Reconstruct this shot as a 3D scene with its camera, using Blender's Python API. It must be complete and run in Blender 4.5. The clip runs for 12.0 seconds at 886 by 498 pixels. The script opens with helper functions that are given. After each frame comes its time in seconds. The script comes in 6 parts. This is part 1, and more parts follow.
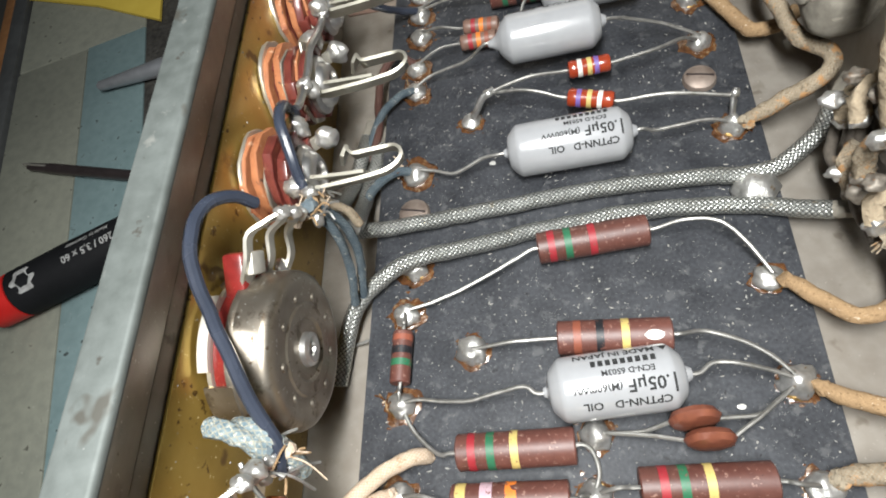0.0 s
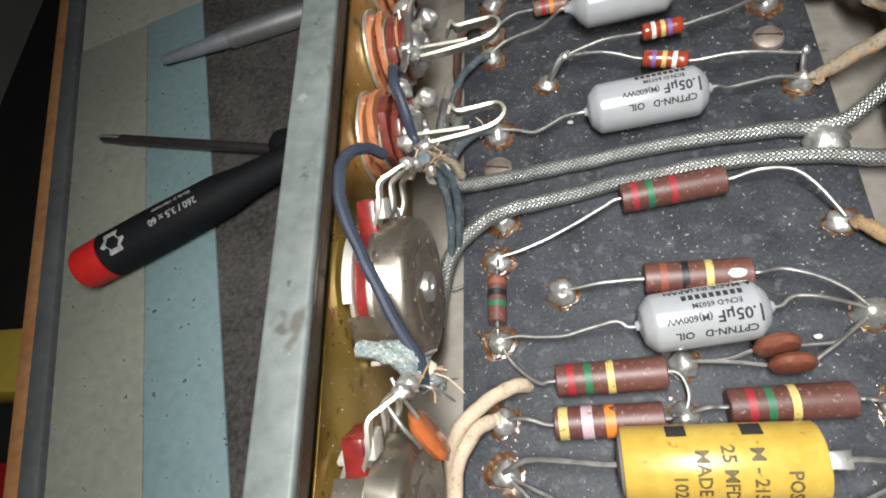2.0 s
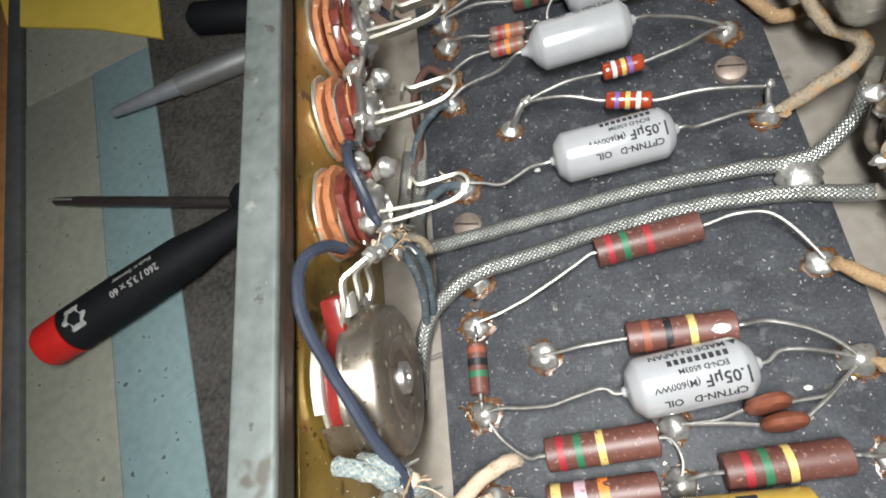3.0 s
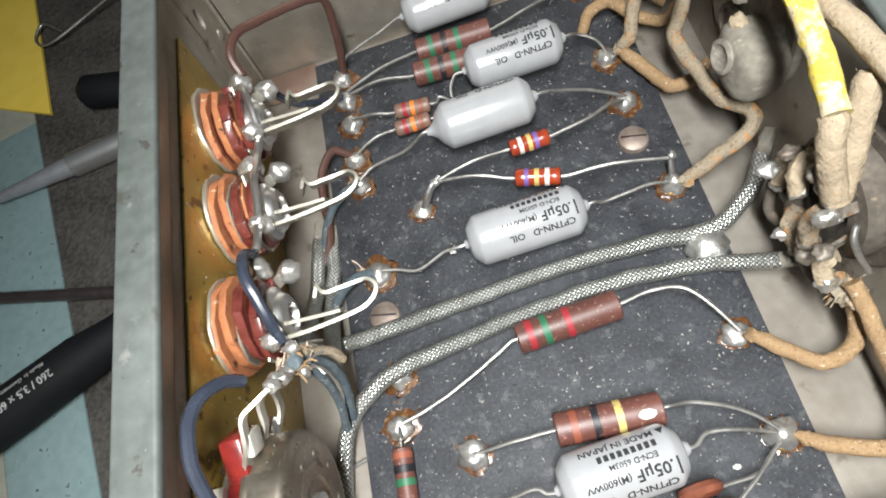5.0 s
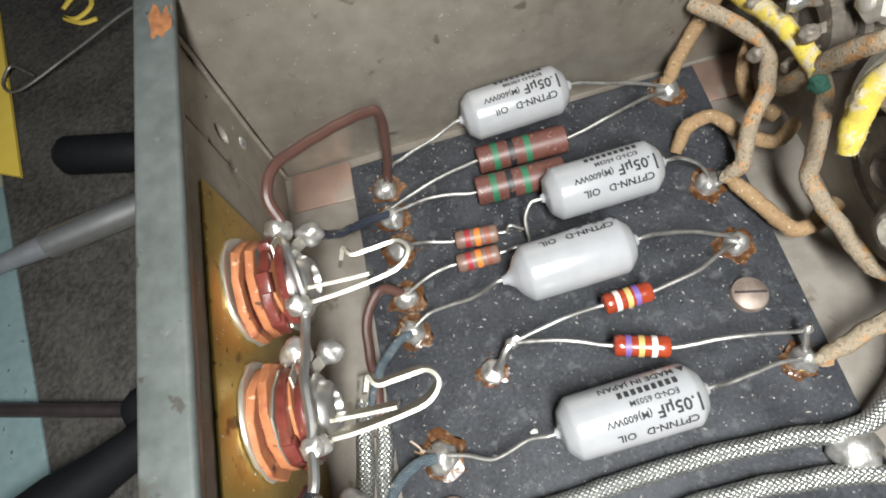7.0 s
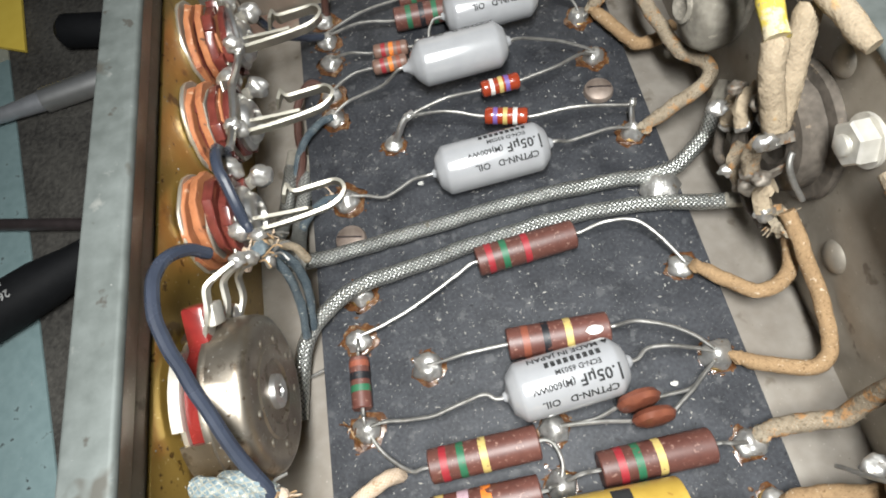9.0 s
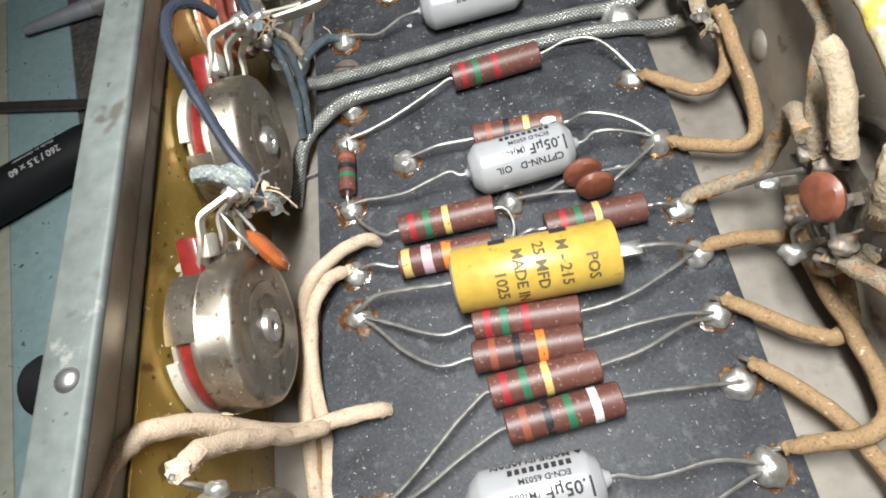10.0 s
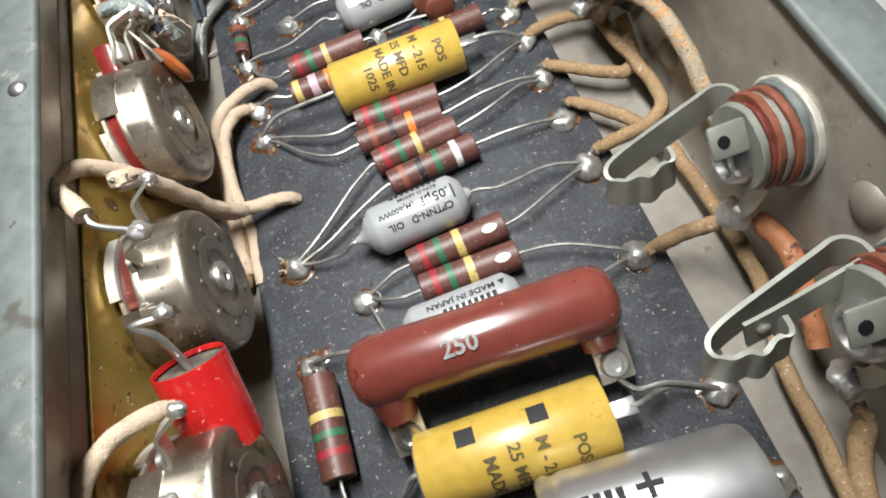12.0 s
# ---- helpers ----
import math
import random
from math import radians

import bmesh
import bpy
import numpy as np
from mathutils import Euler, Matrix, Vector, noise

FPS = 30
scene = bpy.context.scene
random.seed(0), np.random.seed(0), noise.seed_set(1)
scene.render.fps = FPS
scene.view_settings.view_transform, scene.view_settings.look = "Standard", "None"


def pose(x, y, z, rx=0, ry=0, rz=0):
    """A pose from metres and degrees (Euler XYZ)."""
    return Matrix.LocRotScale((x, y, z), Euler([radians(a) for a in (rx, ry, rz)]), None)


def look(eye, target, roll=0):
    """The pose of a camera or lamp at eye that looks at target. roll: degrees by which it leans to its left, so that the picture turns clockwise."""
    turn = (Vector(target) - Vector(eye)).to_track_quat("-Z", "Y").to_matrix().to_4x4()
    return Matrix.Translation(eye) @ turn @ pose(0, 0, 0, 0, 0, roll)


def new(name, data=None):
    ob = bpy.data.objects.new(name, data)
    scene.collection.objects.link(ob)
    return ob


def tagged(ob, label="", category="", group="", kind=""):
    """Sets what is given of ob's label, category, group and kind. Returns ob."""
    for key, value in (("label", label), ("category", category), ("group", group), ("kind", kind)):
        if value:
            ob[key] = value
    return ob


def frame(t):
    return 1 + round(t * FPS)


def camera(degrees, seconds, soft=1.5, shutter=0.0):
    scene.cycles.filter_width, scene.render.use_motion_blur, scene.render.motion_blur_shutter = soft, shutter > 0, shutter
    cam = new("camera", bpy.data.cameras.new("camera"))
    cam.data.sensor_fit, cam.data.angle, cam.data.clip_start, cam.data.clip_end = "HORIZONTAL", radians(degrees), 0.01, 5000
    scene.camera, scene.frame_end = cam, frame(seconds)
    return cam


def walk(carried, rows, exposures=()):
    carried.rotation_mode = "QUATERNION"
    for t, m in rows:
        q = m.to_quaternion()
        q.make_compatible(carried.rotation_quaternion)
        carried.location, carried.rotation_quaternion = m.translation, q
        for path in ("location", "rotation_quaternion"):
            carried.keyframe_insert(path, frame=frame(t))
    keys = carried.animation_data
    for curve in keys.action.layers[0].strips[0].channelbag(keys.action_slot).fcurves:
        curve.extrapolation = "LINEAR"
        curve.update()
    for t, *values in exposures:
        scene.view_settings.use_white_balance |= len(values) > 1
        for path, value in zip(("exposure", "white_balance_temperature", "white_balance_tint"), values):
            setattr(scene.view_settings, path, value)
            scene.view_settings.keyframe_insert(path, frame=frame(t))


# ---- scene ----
cam = camera(73.40, 12.0, soft=1.9)
PATH = [
    (0, (0.03234, -0.02262, 0.10205), (0.00655, 0.03232, -0.00147), -27.36),
    (0.5, (0.02778, -0.02859, 0.10260), (0.00150, 0.02244, -0.00278), -29.20),
    (1, (0.02366, -0.03274, 0.10394), (-0.00311, 0.01645, -0.00219), -30.09),
    (1.5, (0.02061, -0.03382, 0.10784), (-0.00762, 0.01584, 0.00231), -31.26),
    (2, (0.01874, -0.03183, 0.11225), (-0.00976, 0.01880, 0.00725), -31.66),
    (2.5, (0.01852, -0.02519, 0.11254), (-0.00852, 0.02527, 0.00708), -32.34),
    (3, (0.02133, -0.01620, 0.11350), (-0.00356, 0.03303, 0.00693), -34.55),
    (3.2, (0.02157, -0.01324, 0.11347), (-0.00179, 0.03593, 0.00653), -34.19),
    (4.8, (0.02669, -0.00679, 0.11174), (0.01409, 0.04542, 0.00444), -27.05),
    (5, (0.02735, -0.00342, 0.11254), (0.01593, 0.04931, 0.00535), -26.05),
    (5.5, (0.02495, 0.01053, 0.11240), (0.01507, 0.06255, 0.00471), -23.56),
    (6, (0.02117, 0.02181, 0.11255), (0.01279, 0.07308, 0.00437), -21.80),
    (6.5, (0.01861, 0.03344, 0.10956), (0.01068, 0.08447, 0.00124), -21.73),
    (6.7, (0.01755, 0.03866, 0.10771), (0.00961, 0.08903, -0.00092), -21.84),
    (8.3, (0.00571, 0.03214, 0.10838), (0.01093, 0.08128, -0.00097), -11.29),
    (8.5, (0.01309, 0.01537, 0.10853), (0.01655, 0.06765, 0.00057), -12.57),
    (9, (0.02470, -0.02062, 0.10924), (0.01961, 0.03295, 0.00199), -16.33),
    (9.5, (0.02544, -0.04339, 0.10528), (0.01744, 0.01281, -0.00044), -16.99),
    (10, (0.03049, -0.06614, 0.10392), (0.01815, -0.01095, -0.00192), -21.65),
    (10.5, (0.03172, -0.08620, 0.10216), (0.01964, -0.03025, -0.00331), -22.99),
    (11, (0.03309, -0.09975, 0.10144), (0.02253, -0.04390, -0.00424), -23.71),
    (11.5, (0.03197, -0.10994, 0.10006), (0.02277, -0.05541, -0.00643), -24.61),
    (12, (0.03389, -0.11926, 0.10408), (0.03096, -0.06388, -0.00234), -22.73),
]
walk(cam, [(t, look(eye, target, roll)) for t, eye, target, roll in PATH],
     [(0, 0.03), (1, 0.0), (2, -0.13), (2.6, -0.1), (3.1, 0.08), (5, 0.2), (6.5, 0.36), (8.4, 0.2), (9, 0.0), (10.5, -0.02), (11, -0.1), (12, -0.16)])

# ---- world, lamps, exposure ----
world = bpy.data.worlds.new("world")
scene.world = world
world.use_nodes = True
world.node_tree.nodes["Background"].inputs[0].default_value = (0.80, 0.88, 1.0, 1)
world.node_tree.nodes["Background"].inputs[1].default_value = 0.06

# Added fixed lamp, stretched along y, in place of the torch carried beside the camera.
lamp_data = bpy.data.lights.new("torch_stand_in", "AREA")
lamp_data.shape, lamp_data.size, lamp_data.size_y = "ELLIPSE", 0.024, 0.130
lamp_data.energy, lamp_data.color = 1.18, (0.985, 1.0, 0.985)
torch_stand_in = new("torch_stand_in", lamp_data)
torch_stand_in.matrix_world = look((0.030, -0.034, 0.200), (0.030, -0.026, 0.0))


# ---- materials ----
def mat(name, c1, c2=None, rough=0.5, metal=0.0, scale=400, bump=0.0, big=40, c3=None, c3_at=0.62, rough2=None,
        coat=0.0, spec=0.5, weave=None, random_tint=0.0, bump_dist=0.0002, detail=6.0, specks=()):
    """Node material: two colours mixed by fine and coarse noise, a third one in patches, bump and uneven gloss."""
    m = bpy.data.materials.new(name)
    m.use_nodes = True
    nt = m.node_tree
    n, l = nt.nodes, nt.links
    b = n["Principled BSDF"]
    co = n.new("ShaderNodeTexCoord")
    c2 = c2 or tuple(v * 0.75 for v in c1)
    fine, coarse = n.new("ShaderNodeTexNoise"), n.new("ShaderNodeTexNoise")
    for tex, sc in ((fine, scale), (coarse, big)):
        tex.inputs["Scale"].default_value, tex.inputs["Detail"].default_value = sc, detail
        l.new(co.outputs["Object"], tex.inputs["Vector"])
    add = n.new("ShaderNodeMath")
    add.operation = "MULTIPLY_ADD"
    add.inputs[1].default_value = 0.5
    half = n.new("ShaderNodeMath")
    half.operation = "MULTIPLY"
    half.inputs[1].default_value = 0.5
    l.new(coarse.outputs["Fac"], half.inputs[0])
    l.new(fine.outputs["Fac"], add.inputs[0])
    l.new(half.outputs[0], add.inputs[2])
    ramp = n.new("ShaderNodeValToRGB")
    ramp.color_ramp.elements[0].position, ramp.color_ramp.elements[1].position = 0.36, 0.64
    ramp.color_ramp.elements[0].color, ramp.color_ramp.elements[1].color = (*c2, 1), (*c1, 1)
    l.new(add.outputs[0], ramp.inputs[0])
    col = ramp.outputs[0]
    if weave:
        around, along, wc = weave
        uv = n.new("ShaderNodeSeparateXYZ")
        l.new(co.outputs["UV"], uv.inputs[0])
        pair = []
        for sign in (1, -1):
            k = n.new("ShaderNodeMath")
            k.operation = "MULTIPLY"
            k.inputs[1].default_value = along * sign
            l.new(uv.outputs[1], k.inputs[0])
            s_ = n.new("ShaderNodeMath")
            s_.operation = "MULTIPLY_ADD"
            s_.inputs[1].default_value = around
            l.new(uv.outputs[0], s_.inputs[0])
            l.new(k.outputs[0], s_.inputs[2])
            pair.append(s_)
        saw = []
        for p_ in pair:
            pp = n.new("ShaderNodeMath")
            pp.operation = "PINGPONG"
            pp.inputs[1].default_value = 0.5
            l.new(p_.outputs[0], pp.inputs[0])
            saw.append(pp)
        ck = n.new("ShaderNodeMath")
        ck.operation = "MAXIMUM"
        l.new(saw[0].outputs[0], ck.inputs[0])
        l.new(saw[1].outputs[0], ck.inputs[1])
        gap = n.new("ShaderNodeMapRange")
        gap.inputs["From Min"].default_value, gap.inputs["From Max"].default_value = 0.34, 0.47
        l.new(ck.outputs[0], gap.inputs["Value"])
        mx = n.new("ShaderNodeMix")
        mx.data_type = "RGBA"
        l.new(gap.outputs[0], mx.inputs["Factor"])
        l.new(col, mx.inputs["A"])
        mx.inputs["B"].default_value = (*wc, 1)
        col = mx.outputs["Result"]
    if c3:
        patch = n.new("ShaderNodeTexNoise")
        patch.inputs["Scale"].default_value, patch.inputs["Detail"].default_value = big * 2.3, 8
        patch.inputs["Roughness"].default_value = 0.65
        l.new(co.outputs["Object"], patch.inputs["Vector"])
        r3 = n.new("ShaderNodeValToRGB")
        r3.color_ramp.elements[0].position, r3.color_ramp.elements[1].position = c3_at, c3_at + 0.07
        l.new(patch.outputs["Fac"], r3.inputs[0])
        mx = n.new("ShaderNodeMix")
        mx.data_type = "RGBA"
        l.new(r3.outputs[0], mx.inputs["Factor"])
        l.new(col, mx.inputs["A"])
        mx.inputs["B"].default_value = (*c3, 1)
        col = mx.outputs["Result"]
    for sc, sp_at, sp_col in specks:
        tiny = n.new("ShaderNodeTexNoise")
        tiny.inputs["Scale"].default_value, tiny.inputs["Detail"].default_value = sc, 3
        tiny.inputs["Roughness"].default_value = 0.6
        l.new(co.outputs["Object"], tiny.inputs["Vector"])
        rs = n.new("ShaderNodeMapRange")
        rs.inputs["From Min"].default_value, rs.inputs["From Max"].default_value = sp_at, sp_at + 0.05
        l.new(tiny.outputs["Fac"], rs.inputs["Value"])
        mx = n.new("ShaderNodeMix")
        mx.data_type = "RGBA"
        l.new(rs.outputs[0], mx.inputs["Factor"])
        l.new(col, mx.inputs["A"])
        mx.inputs["B"].default_value = (*sp_col, 1)
        col = mx.outputs["Result"]
    if random_tint:
        info = n.new("ShaderNodeObjectInfo")
        hsv = n.new("ShaderNodeHueSaturation")
        rng = n.new("ShaderNodeMapRange")
        rng.inputs["To Min"].default_value, rng.inputs["To Max"].default_value = 1 - random_tint, 1 + random_tint
        l.new(info.outputs["Random"], rng.inputs["Value"])
        l.new(rng.outputs[0], hsv.inputs["Value"])
        l.new(col, hsv.inputs["Color"])
        col = hsv.outputs[0]
    l.new(col, b.inputs["Base Color"])
    b.inputs["Metallic"].default_value = metal
    b.inputs["Specular IOR Level"].default_value = spec
    b.inputs["Coat Weight"].default_value = coat
    b.inputs["Coat Roughness"].default_value = 0.08
    rr = n.new("ShaderNodeMapRange")
    rr.inputs["To Min"].default_value = rough
    rr.inputs["To Max"].default_value = min(1.0, rough2 if rough2 is not None else rough * 1.5)
    l.new(coarse.outputs["Fac"], rr.inputs["Value"])
    l.new(rr.outputs[0], b.inputs["Roughness"])
    if bump:
        bp = n.new("ShaderNodeBump")
        bp.inputs["Strength"].default_value, bp.inputs["Distance"].default_value = bump, bump_dist
        if weave and metal:
            bp.invert = True
            l.new(ck.outputs[0], bp.inputs["Height"])
        else:
            l.new(fine.outputs["Fac"], bp.inputs["Height"])
        l.new(bp.outputs[0], b.inputs["Normal"])
    return m


BOARD = mat("black_fibre", (0.044, 0.047, 0.054), (0.012, 0.0135, 0.0175), 0.48, scale=1500, bump=0.6, big=150, c3=(0.064, 0.066, 0.070), c3_at=0.56, rough2=0.8, bump_dist=0.0001, specks=((2600, 0.66, (0.15, 0.15, 0.145)), (1100, 0.70, (0.10, 0.10, 0.098)), (500, 0.66, (0.008, 0.009, 0.011)),))
STEEL = mat("dull_chassis_steel", (0.33, 0.30, 0.255), (0.235, 0.21, 0.175), 0.38, 0.6, scale=260, bump=0.08, big=25, c3=(0.20, 0.175, 0.15), c3_at=0.60, rough2=0.65, specks=((700, 0.71, (0.15, 0.12, 0.09)), (1500, 0.68, (0.62, 0.58, 0.50)), (160, 0.66, (0.16, 0.135, 0.11)),))
FLOORM = mat("grey_plated_floor", (0.36, 0.33, 0.29), (0.27, 0.24, 0.205), 0.45, 0.5, scale=300, bump=0.06, big=30, c3=(0.28, 0.25, 0.21), c3_at=0.6, rough2=0.7, specks=((800, 0.70, (0.17, 0.135, 0.10)), (1700, 0.69, (0.62, 0.58, 0.50)), (140, 0.65, (0.22, 0.19, 0.155)),))
COPPER = mat("copper_plating", (0.42, 0.29, 0.24), (0.32, 0.22, 0.18), 0.38, 0.8, scale=200, bump=0.08, big=40, c3=(0.33, 0.28, 0.24), c3_at=0.52)
LIP = mat("zinc_lip", (0.135, 0.15, 0.143), (0.082, 0.093, 0.087), 0.55, 0.3, scale=420, bump=0.15, big=60, c3=(0.20, 0.205, 0.19), c3_at=0.62, rough2=0.75, specks=((300, 0.66, (0.06, 0.058, 0.05)), (1400, 0.71, (0.24, 0.245, 0.23)), (110, 0.63, (0.07, 0.068, 0.058)),))
BRASS = mat("tarnished_brass", (0.44, 0.30, 0.08), (0.30, 0.195, 0.045), 0.24, 0.65, scale=120, bump=0.06, big=30, c3=(0.22, 0.14, 0.04), c3_at=0.60, rough2=0.42, specks=((500, 0.64, (0.11, 0.06, 0.02)), (1200, 0.67, (0.75, 0.62, 0.34)), (110, 0.62, (0.17, 0.10, 0.035)),))
RUST = mat("rust", (0.30, 0.12, 0.04), (0.14, 0.05, 0.02), 0.85, scale=900, bump=0.6, big=200)
CANM = mat("pot_can_steel", (0.38, 0.34, 0.285), (0.25, 0.215, 0.17), 0.22, 0.92, scale=300, bump=0.08, big=90, c3=(0.17, 0.135, 0.10), c3_at=0.58, rough2=0.5, specks=((600, 0.66, (0.15, 0.11, 0.075)), (1500, 0.66, (0.66, 0.62, 0.54)), (180, 0.65, (0.20, 0.165, 0.125)),))
SCREWM = mat("dull_brown_screw", (0.34, 0.28, 0.24), (0.22, 0.17, 0.14), 0.45, 0.6, scale=500, bump=0.15, big=200)
TIN = mat("tinned_metal", (0.72, 0.71, 0.69), (0.55, 0.54, 0.52), 0.22, 0.95, scale=700, bump=0.12, big=120, rough2=0.4)
LEAD = mat("tinned_lead_wire", (0.38, 0.37, 0.35), (0.20, 0.195, 0.18), 0.42, 0.8, scale=900, bump=0.15, big=200, rough2=0.5)
SOLDER = mat("solder", (0.70, 0.69, 0.67), (0.48, 0.47, 0.44), 0.30, 0.85, scale=900, bump=0.6, big=260, c3=(0.36, 0.26, 0.15), c3_at=0.60, rough2=0.5, bump_dist=0.0003)
FLUX = mat("amber_flux", (0.12, 0.050, 0.018), (0.045, 0.020, 0.009), 0.12, 0.0, scale=900, bump=0.6, big=400, c3=(0.17, 0.115, 0.065), c3_at=0.56, coat=0.5, rough2=0.3, bump_dist=0.0003)
EYELET = mat("brass_eyelet", (0.55, 0.36, 0.14), (0.38, 0.23, 0.08), 0.25, 0.9, scale=500, bump=0.1, big=200)
CAPG = mat("grey_capacitor_epoxy", (0.325, 0.33, 0.34), (0.285, 0.29, 0.30), 0.16, 0.0, scale=300, bump=0.03, big=60, coat=0.4, rough2=0.28, c3=(0.36, 0.36, 0.35), c3_at=0.66, specks=((900, 0.70, (0.26, 0.26, 0.25)),))
INK = mat("black_ink", (0.015, 0.016, 0.017), (0.03, 0.03, 0.03), 0.55, scale=2000, spec=0.2)
INKY = mat("worn_brown_black_ink", (0.05, 0.04, 0.02), (0.13, 0.09, 0.02), 0.5, scale=1500, big=400)
BROWN = mat("brown_resistor_body", (0.125, 0.048, 0.036), (0.085, 0.031, 0.024), 0.38, 0.0, scale=900, bump=0.12, big=180, c3=(0.19, 0.10, 0.08), c3_at=0.67, rough2=0.55, random_tint=0.12, specks=((1500, 0.62, (0.26, 0.15, 0.12)), (900, 0.66, (0.05, 0.02, 0.016)),))
REDR = mat("red_brown_lacquer", (0.30, 0.045, 0.016), (0.22, 0.03, 0.012), 0.18, 0.0, scale=500, big=120, coat=0.5)
TANR = mat("pale_brown_lacquer", (0.20, 0.12, 0.09), (0.14, 0.08, 0.06), 0.35, 0.0, scale=600, big=150)
YEL = mat("yellow_waxed_card", (0.50, 0.34, 0.065), (0.41, 0.265, 0.045), 0.28, 0.0, scale=500, bump=0.08, big=60, c3=(0.38, 0.22, 0.04), c3_at=0.66, coat=0.2, rough2=0.45, specks=((700, 0.66, (0.30, 0.16, 0.03)), (1600, 0.70, (0.12, 0.08, 0.03)),))
GREYEND = mat("grey_fibre_end", (0.22, 0.20, 0.18), (0.15, 0.14, 0.12), 0.6, scale=900, bump=0.2)
CLOTH = mat("tan_cloth_braid", (0.33, 0.225, 0.125), (0.20, 0.13, 0.072), 0.9, 0.0, scale=1800, bump=0.7, big=160, weave=(16, 1800, (0.27, 0.175, 0.095)), spec=0.15, bump_dist=0.0002, specks=((2000, 0.60, (0.17, 0.105, 0.055)), (1100, 0.64, (0.47, 0.39, 0.29)),))
CLOTHW = mat("cream_cloth_braid", (0.57, 0.46, 0.36), (0.42, 0.33, 0.25), 0.9, 0.0, scale=2200, bump=0.7, big=160, weave=(14, 1500, (0.42, 0.31, 0.21)), spec=0.15, bump_dist=0.0003, specks=((1800, 0.62, (0.36, 0.26, 0.17)), (500, 0.64, (0.34, 0.23, 0.14)),))
CLOTHG = mat("dusty_grey_cloth", (0.33, 0.28, 0.21), (0.20, 0.17, 0.125), 0.95, 0.0, scale=1500, bump=0.9, big=160, c3=(0.36, 0.20, 0.09), c3_at=0.53, weave=(14, 1500, (0.24, 0.18, 0.12)), spec=0.1, bump_dist=0.0003, specks=((1800, 0.58, (0.15, 0.12, 0.085)), (1300, 0.68, (0.42, 0.37, 0.29)),))
YCLOTH = mat("yellow_cloth", (0.60, 0.47, 0.05), (0.50, 0.38, 0.08), 0.85, 0.0, scale=1200, bump=0.6, big=110, c3=(0.50, 0.43, 0.29), c3_at=0.49, specks=((1500, 0.60, (0.34, 0.28, 0.16)),))
CREAMW = mat("dusty_cream_cloth", (0.38, 0.315, 0.225), (0.25, 0.20, 0.14), 0.95, 0.0, scale=1500, bump=0.9, big=160, c3=(0.40, 0.27, 0.14), c3_at=0.62, weave=(14, 1500, (0.33, 0.26, 0.18)), spec=0.1, bump_dist=0.0003)
GREENC = mat("green_cloth", (0.03, 0.11, 0.075), (0.02, 0.06, 0.045), 0.9, 0.0, scale=1500, bump=0.9, big=160)
BRAID = mat("tinned_braid", (0.56, 0.565, 0.535), (0.36, 0.365, 0.345), 0.32, 0.8, scale=900, bump=1.0, big=200, weave=(11, 1020, (0.07, 0.075, 0.072)), c3=(0.30, 0.27, 0.21), c3_at=0.62, bump_dist=0.0003)
BLUEW = mat("pale_blue_white_cloth", (0.21, 0.255, 0.265), (0.09, 0.135, 0.16), 0.9, 0.0, scale=1600, bump=1.0, big=900, c3=(0.40, 0.39, 0.33), c3_at=0.55, weave=(9, 900, (0.26, 0.25, 0.20)), spec=0.15, bump_dist=0.0004)
BLUED = mat("dark_blue_cloth", (0.12, 0.145, 0.155), (0.04, 0.06, 0.075), 0.8, 0.0, scale=900, bump=0.8, big=300, c3=(0.32, 0.32, 0.28), c3_at=0.60, weave=(10, 1000, (0.03, 0.045, 0.06)))
BLACKW = mat("slate_plastic_wire", (0.034, 0.041, 0.060), (0.022, 0.027, 0.040), 0.22, 0.0, scale=300, big=120, coat=0.2)
BROWNW = mat("brown_plastic_wire", (0.085, 0.042, 0.033), (0.06, 0.029, 0.023), 0.28, 0.0, scale=300, big=120)
ORANGEF = mat("orange_fibre", (0.40, 0.155, 0.065), (0.28, 0.10, 0.042), 0.5, 0.0, scale=700, bump=0.3, big=150, c3=(0.26, 0.085, 0.04), c3_at=0.58, specks=((900, 0.64, (0.50, 0.30, 0.19)), (400, 0.64, (0.07, 0.03, 0.018)),))
REDF = mat("dark_red_fibre", (0.15, 0.034, 0.026), (0.07, 0.016, 0.013), 0.25, 0.0, coat=0.4, scale=700, bump=0.3, big=150, specks=((900, 0.66, (0.28, 0.15, 0.10)),))
WAFER = mat("red_phenolic", (0.19, 0.018, 0.015), (0.11, 0.011, 0.010), 0.22, 0.0, scale=400, big=100, coat=0.3)
DISC = mat("brown_ceramic_disc", (0.20, 0.068, 0.038), (0.13, 0.04, 0.024), 0.35, 0.0, scale=700, bump=0.2, big=200)
DISCO = mat("orange_ceramic_disc", (0.38, 0.105, 0.03), (0.27, 0.07, 0.022), 0.2, 0.0, scale=500, big=150, coat=0.3)
CERAM = mat("maroon_vitreous_enamel", (0.175, 0.042, 0.031), (0.13, 0.03, 0.022), 0.2, 0.0, scale=250, bump=0.05, big=60, coat=0.35, rough2=0.3, specks=((700, 0.70, (0.30, 0.12, 0.10)), (300, 0.68, (0.09, 0.02, 0.014)),))
PALEMETAL = mat("pale_plated_spring", (0.70, 0.67, 0.59), (0.55, 0.52, 0.45), 0.33, 0.85, scale=300, bump=0.05, big=100, rough2=0.5)
SPRINGG = mat("dull_grey_spring", (0.27, 0.27, 0.235), (0.19, 0.19, 0.165), 0.45, 0.35, scale=300, bump=0.06, big=100, rough2=0.55)
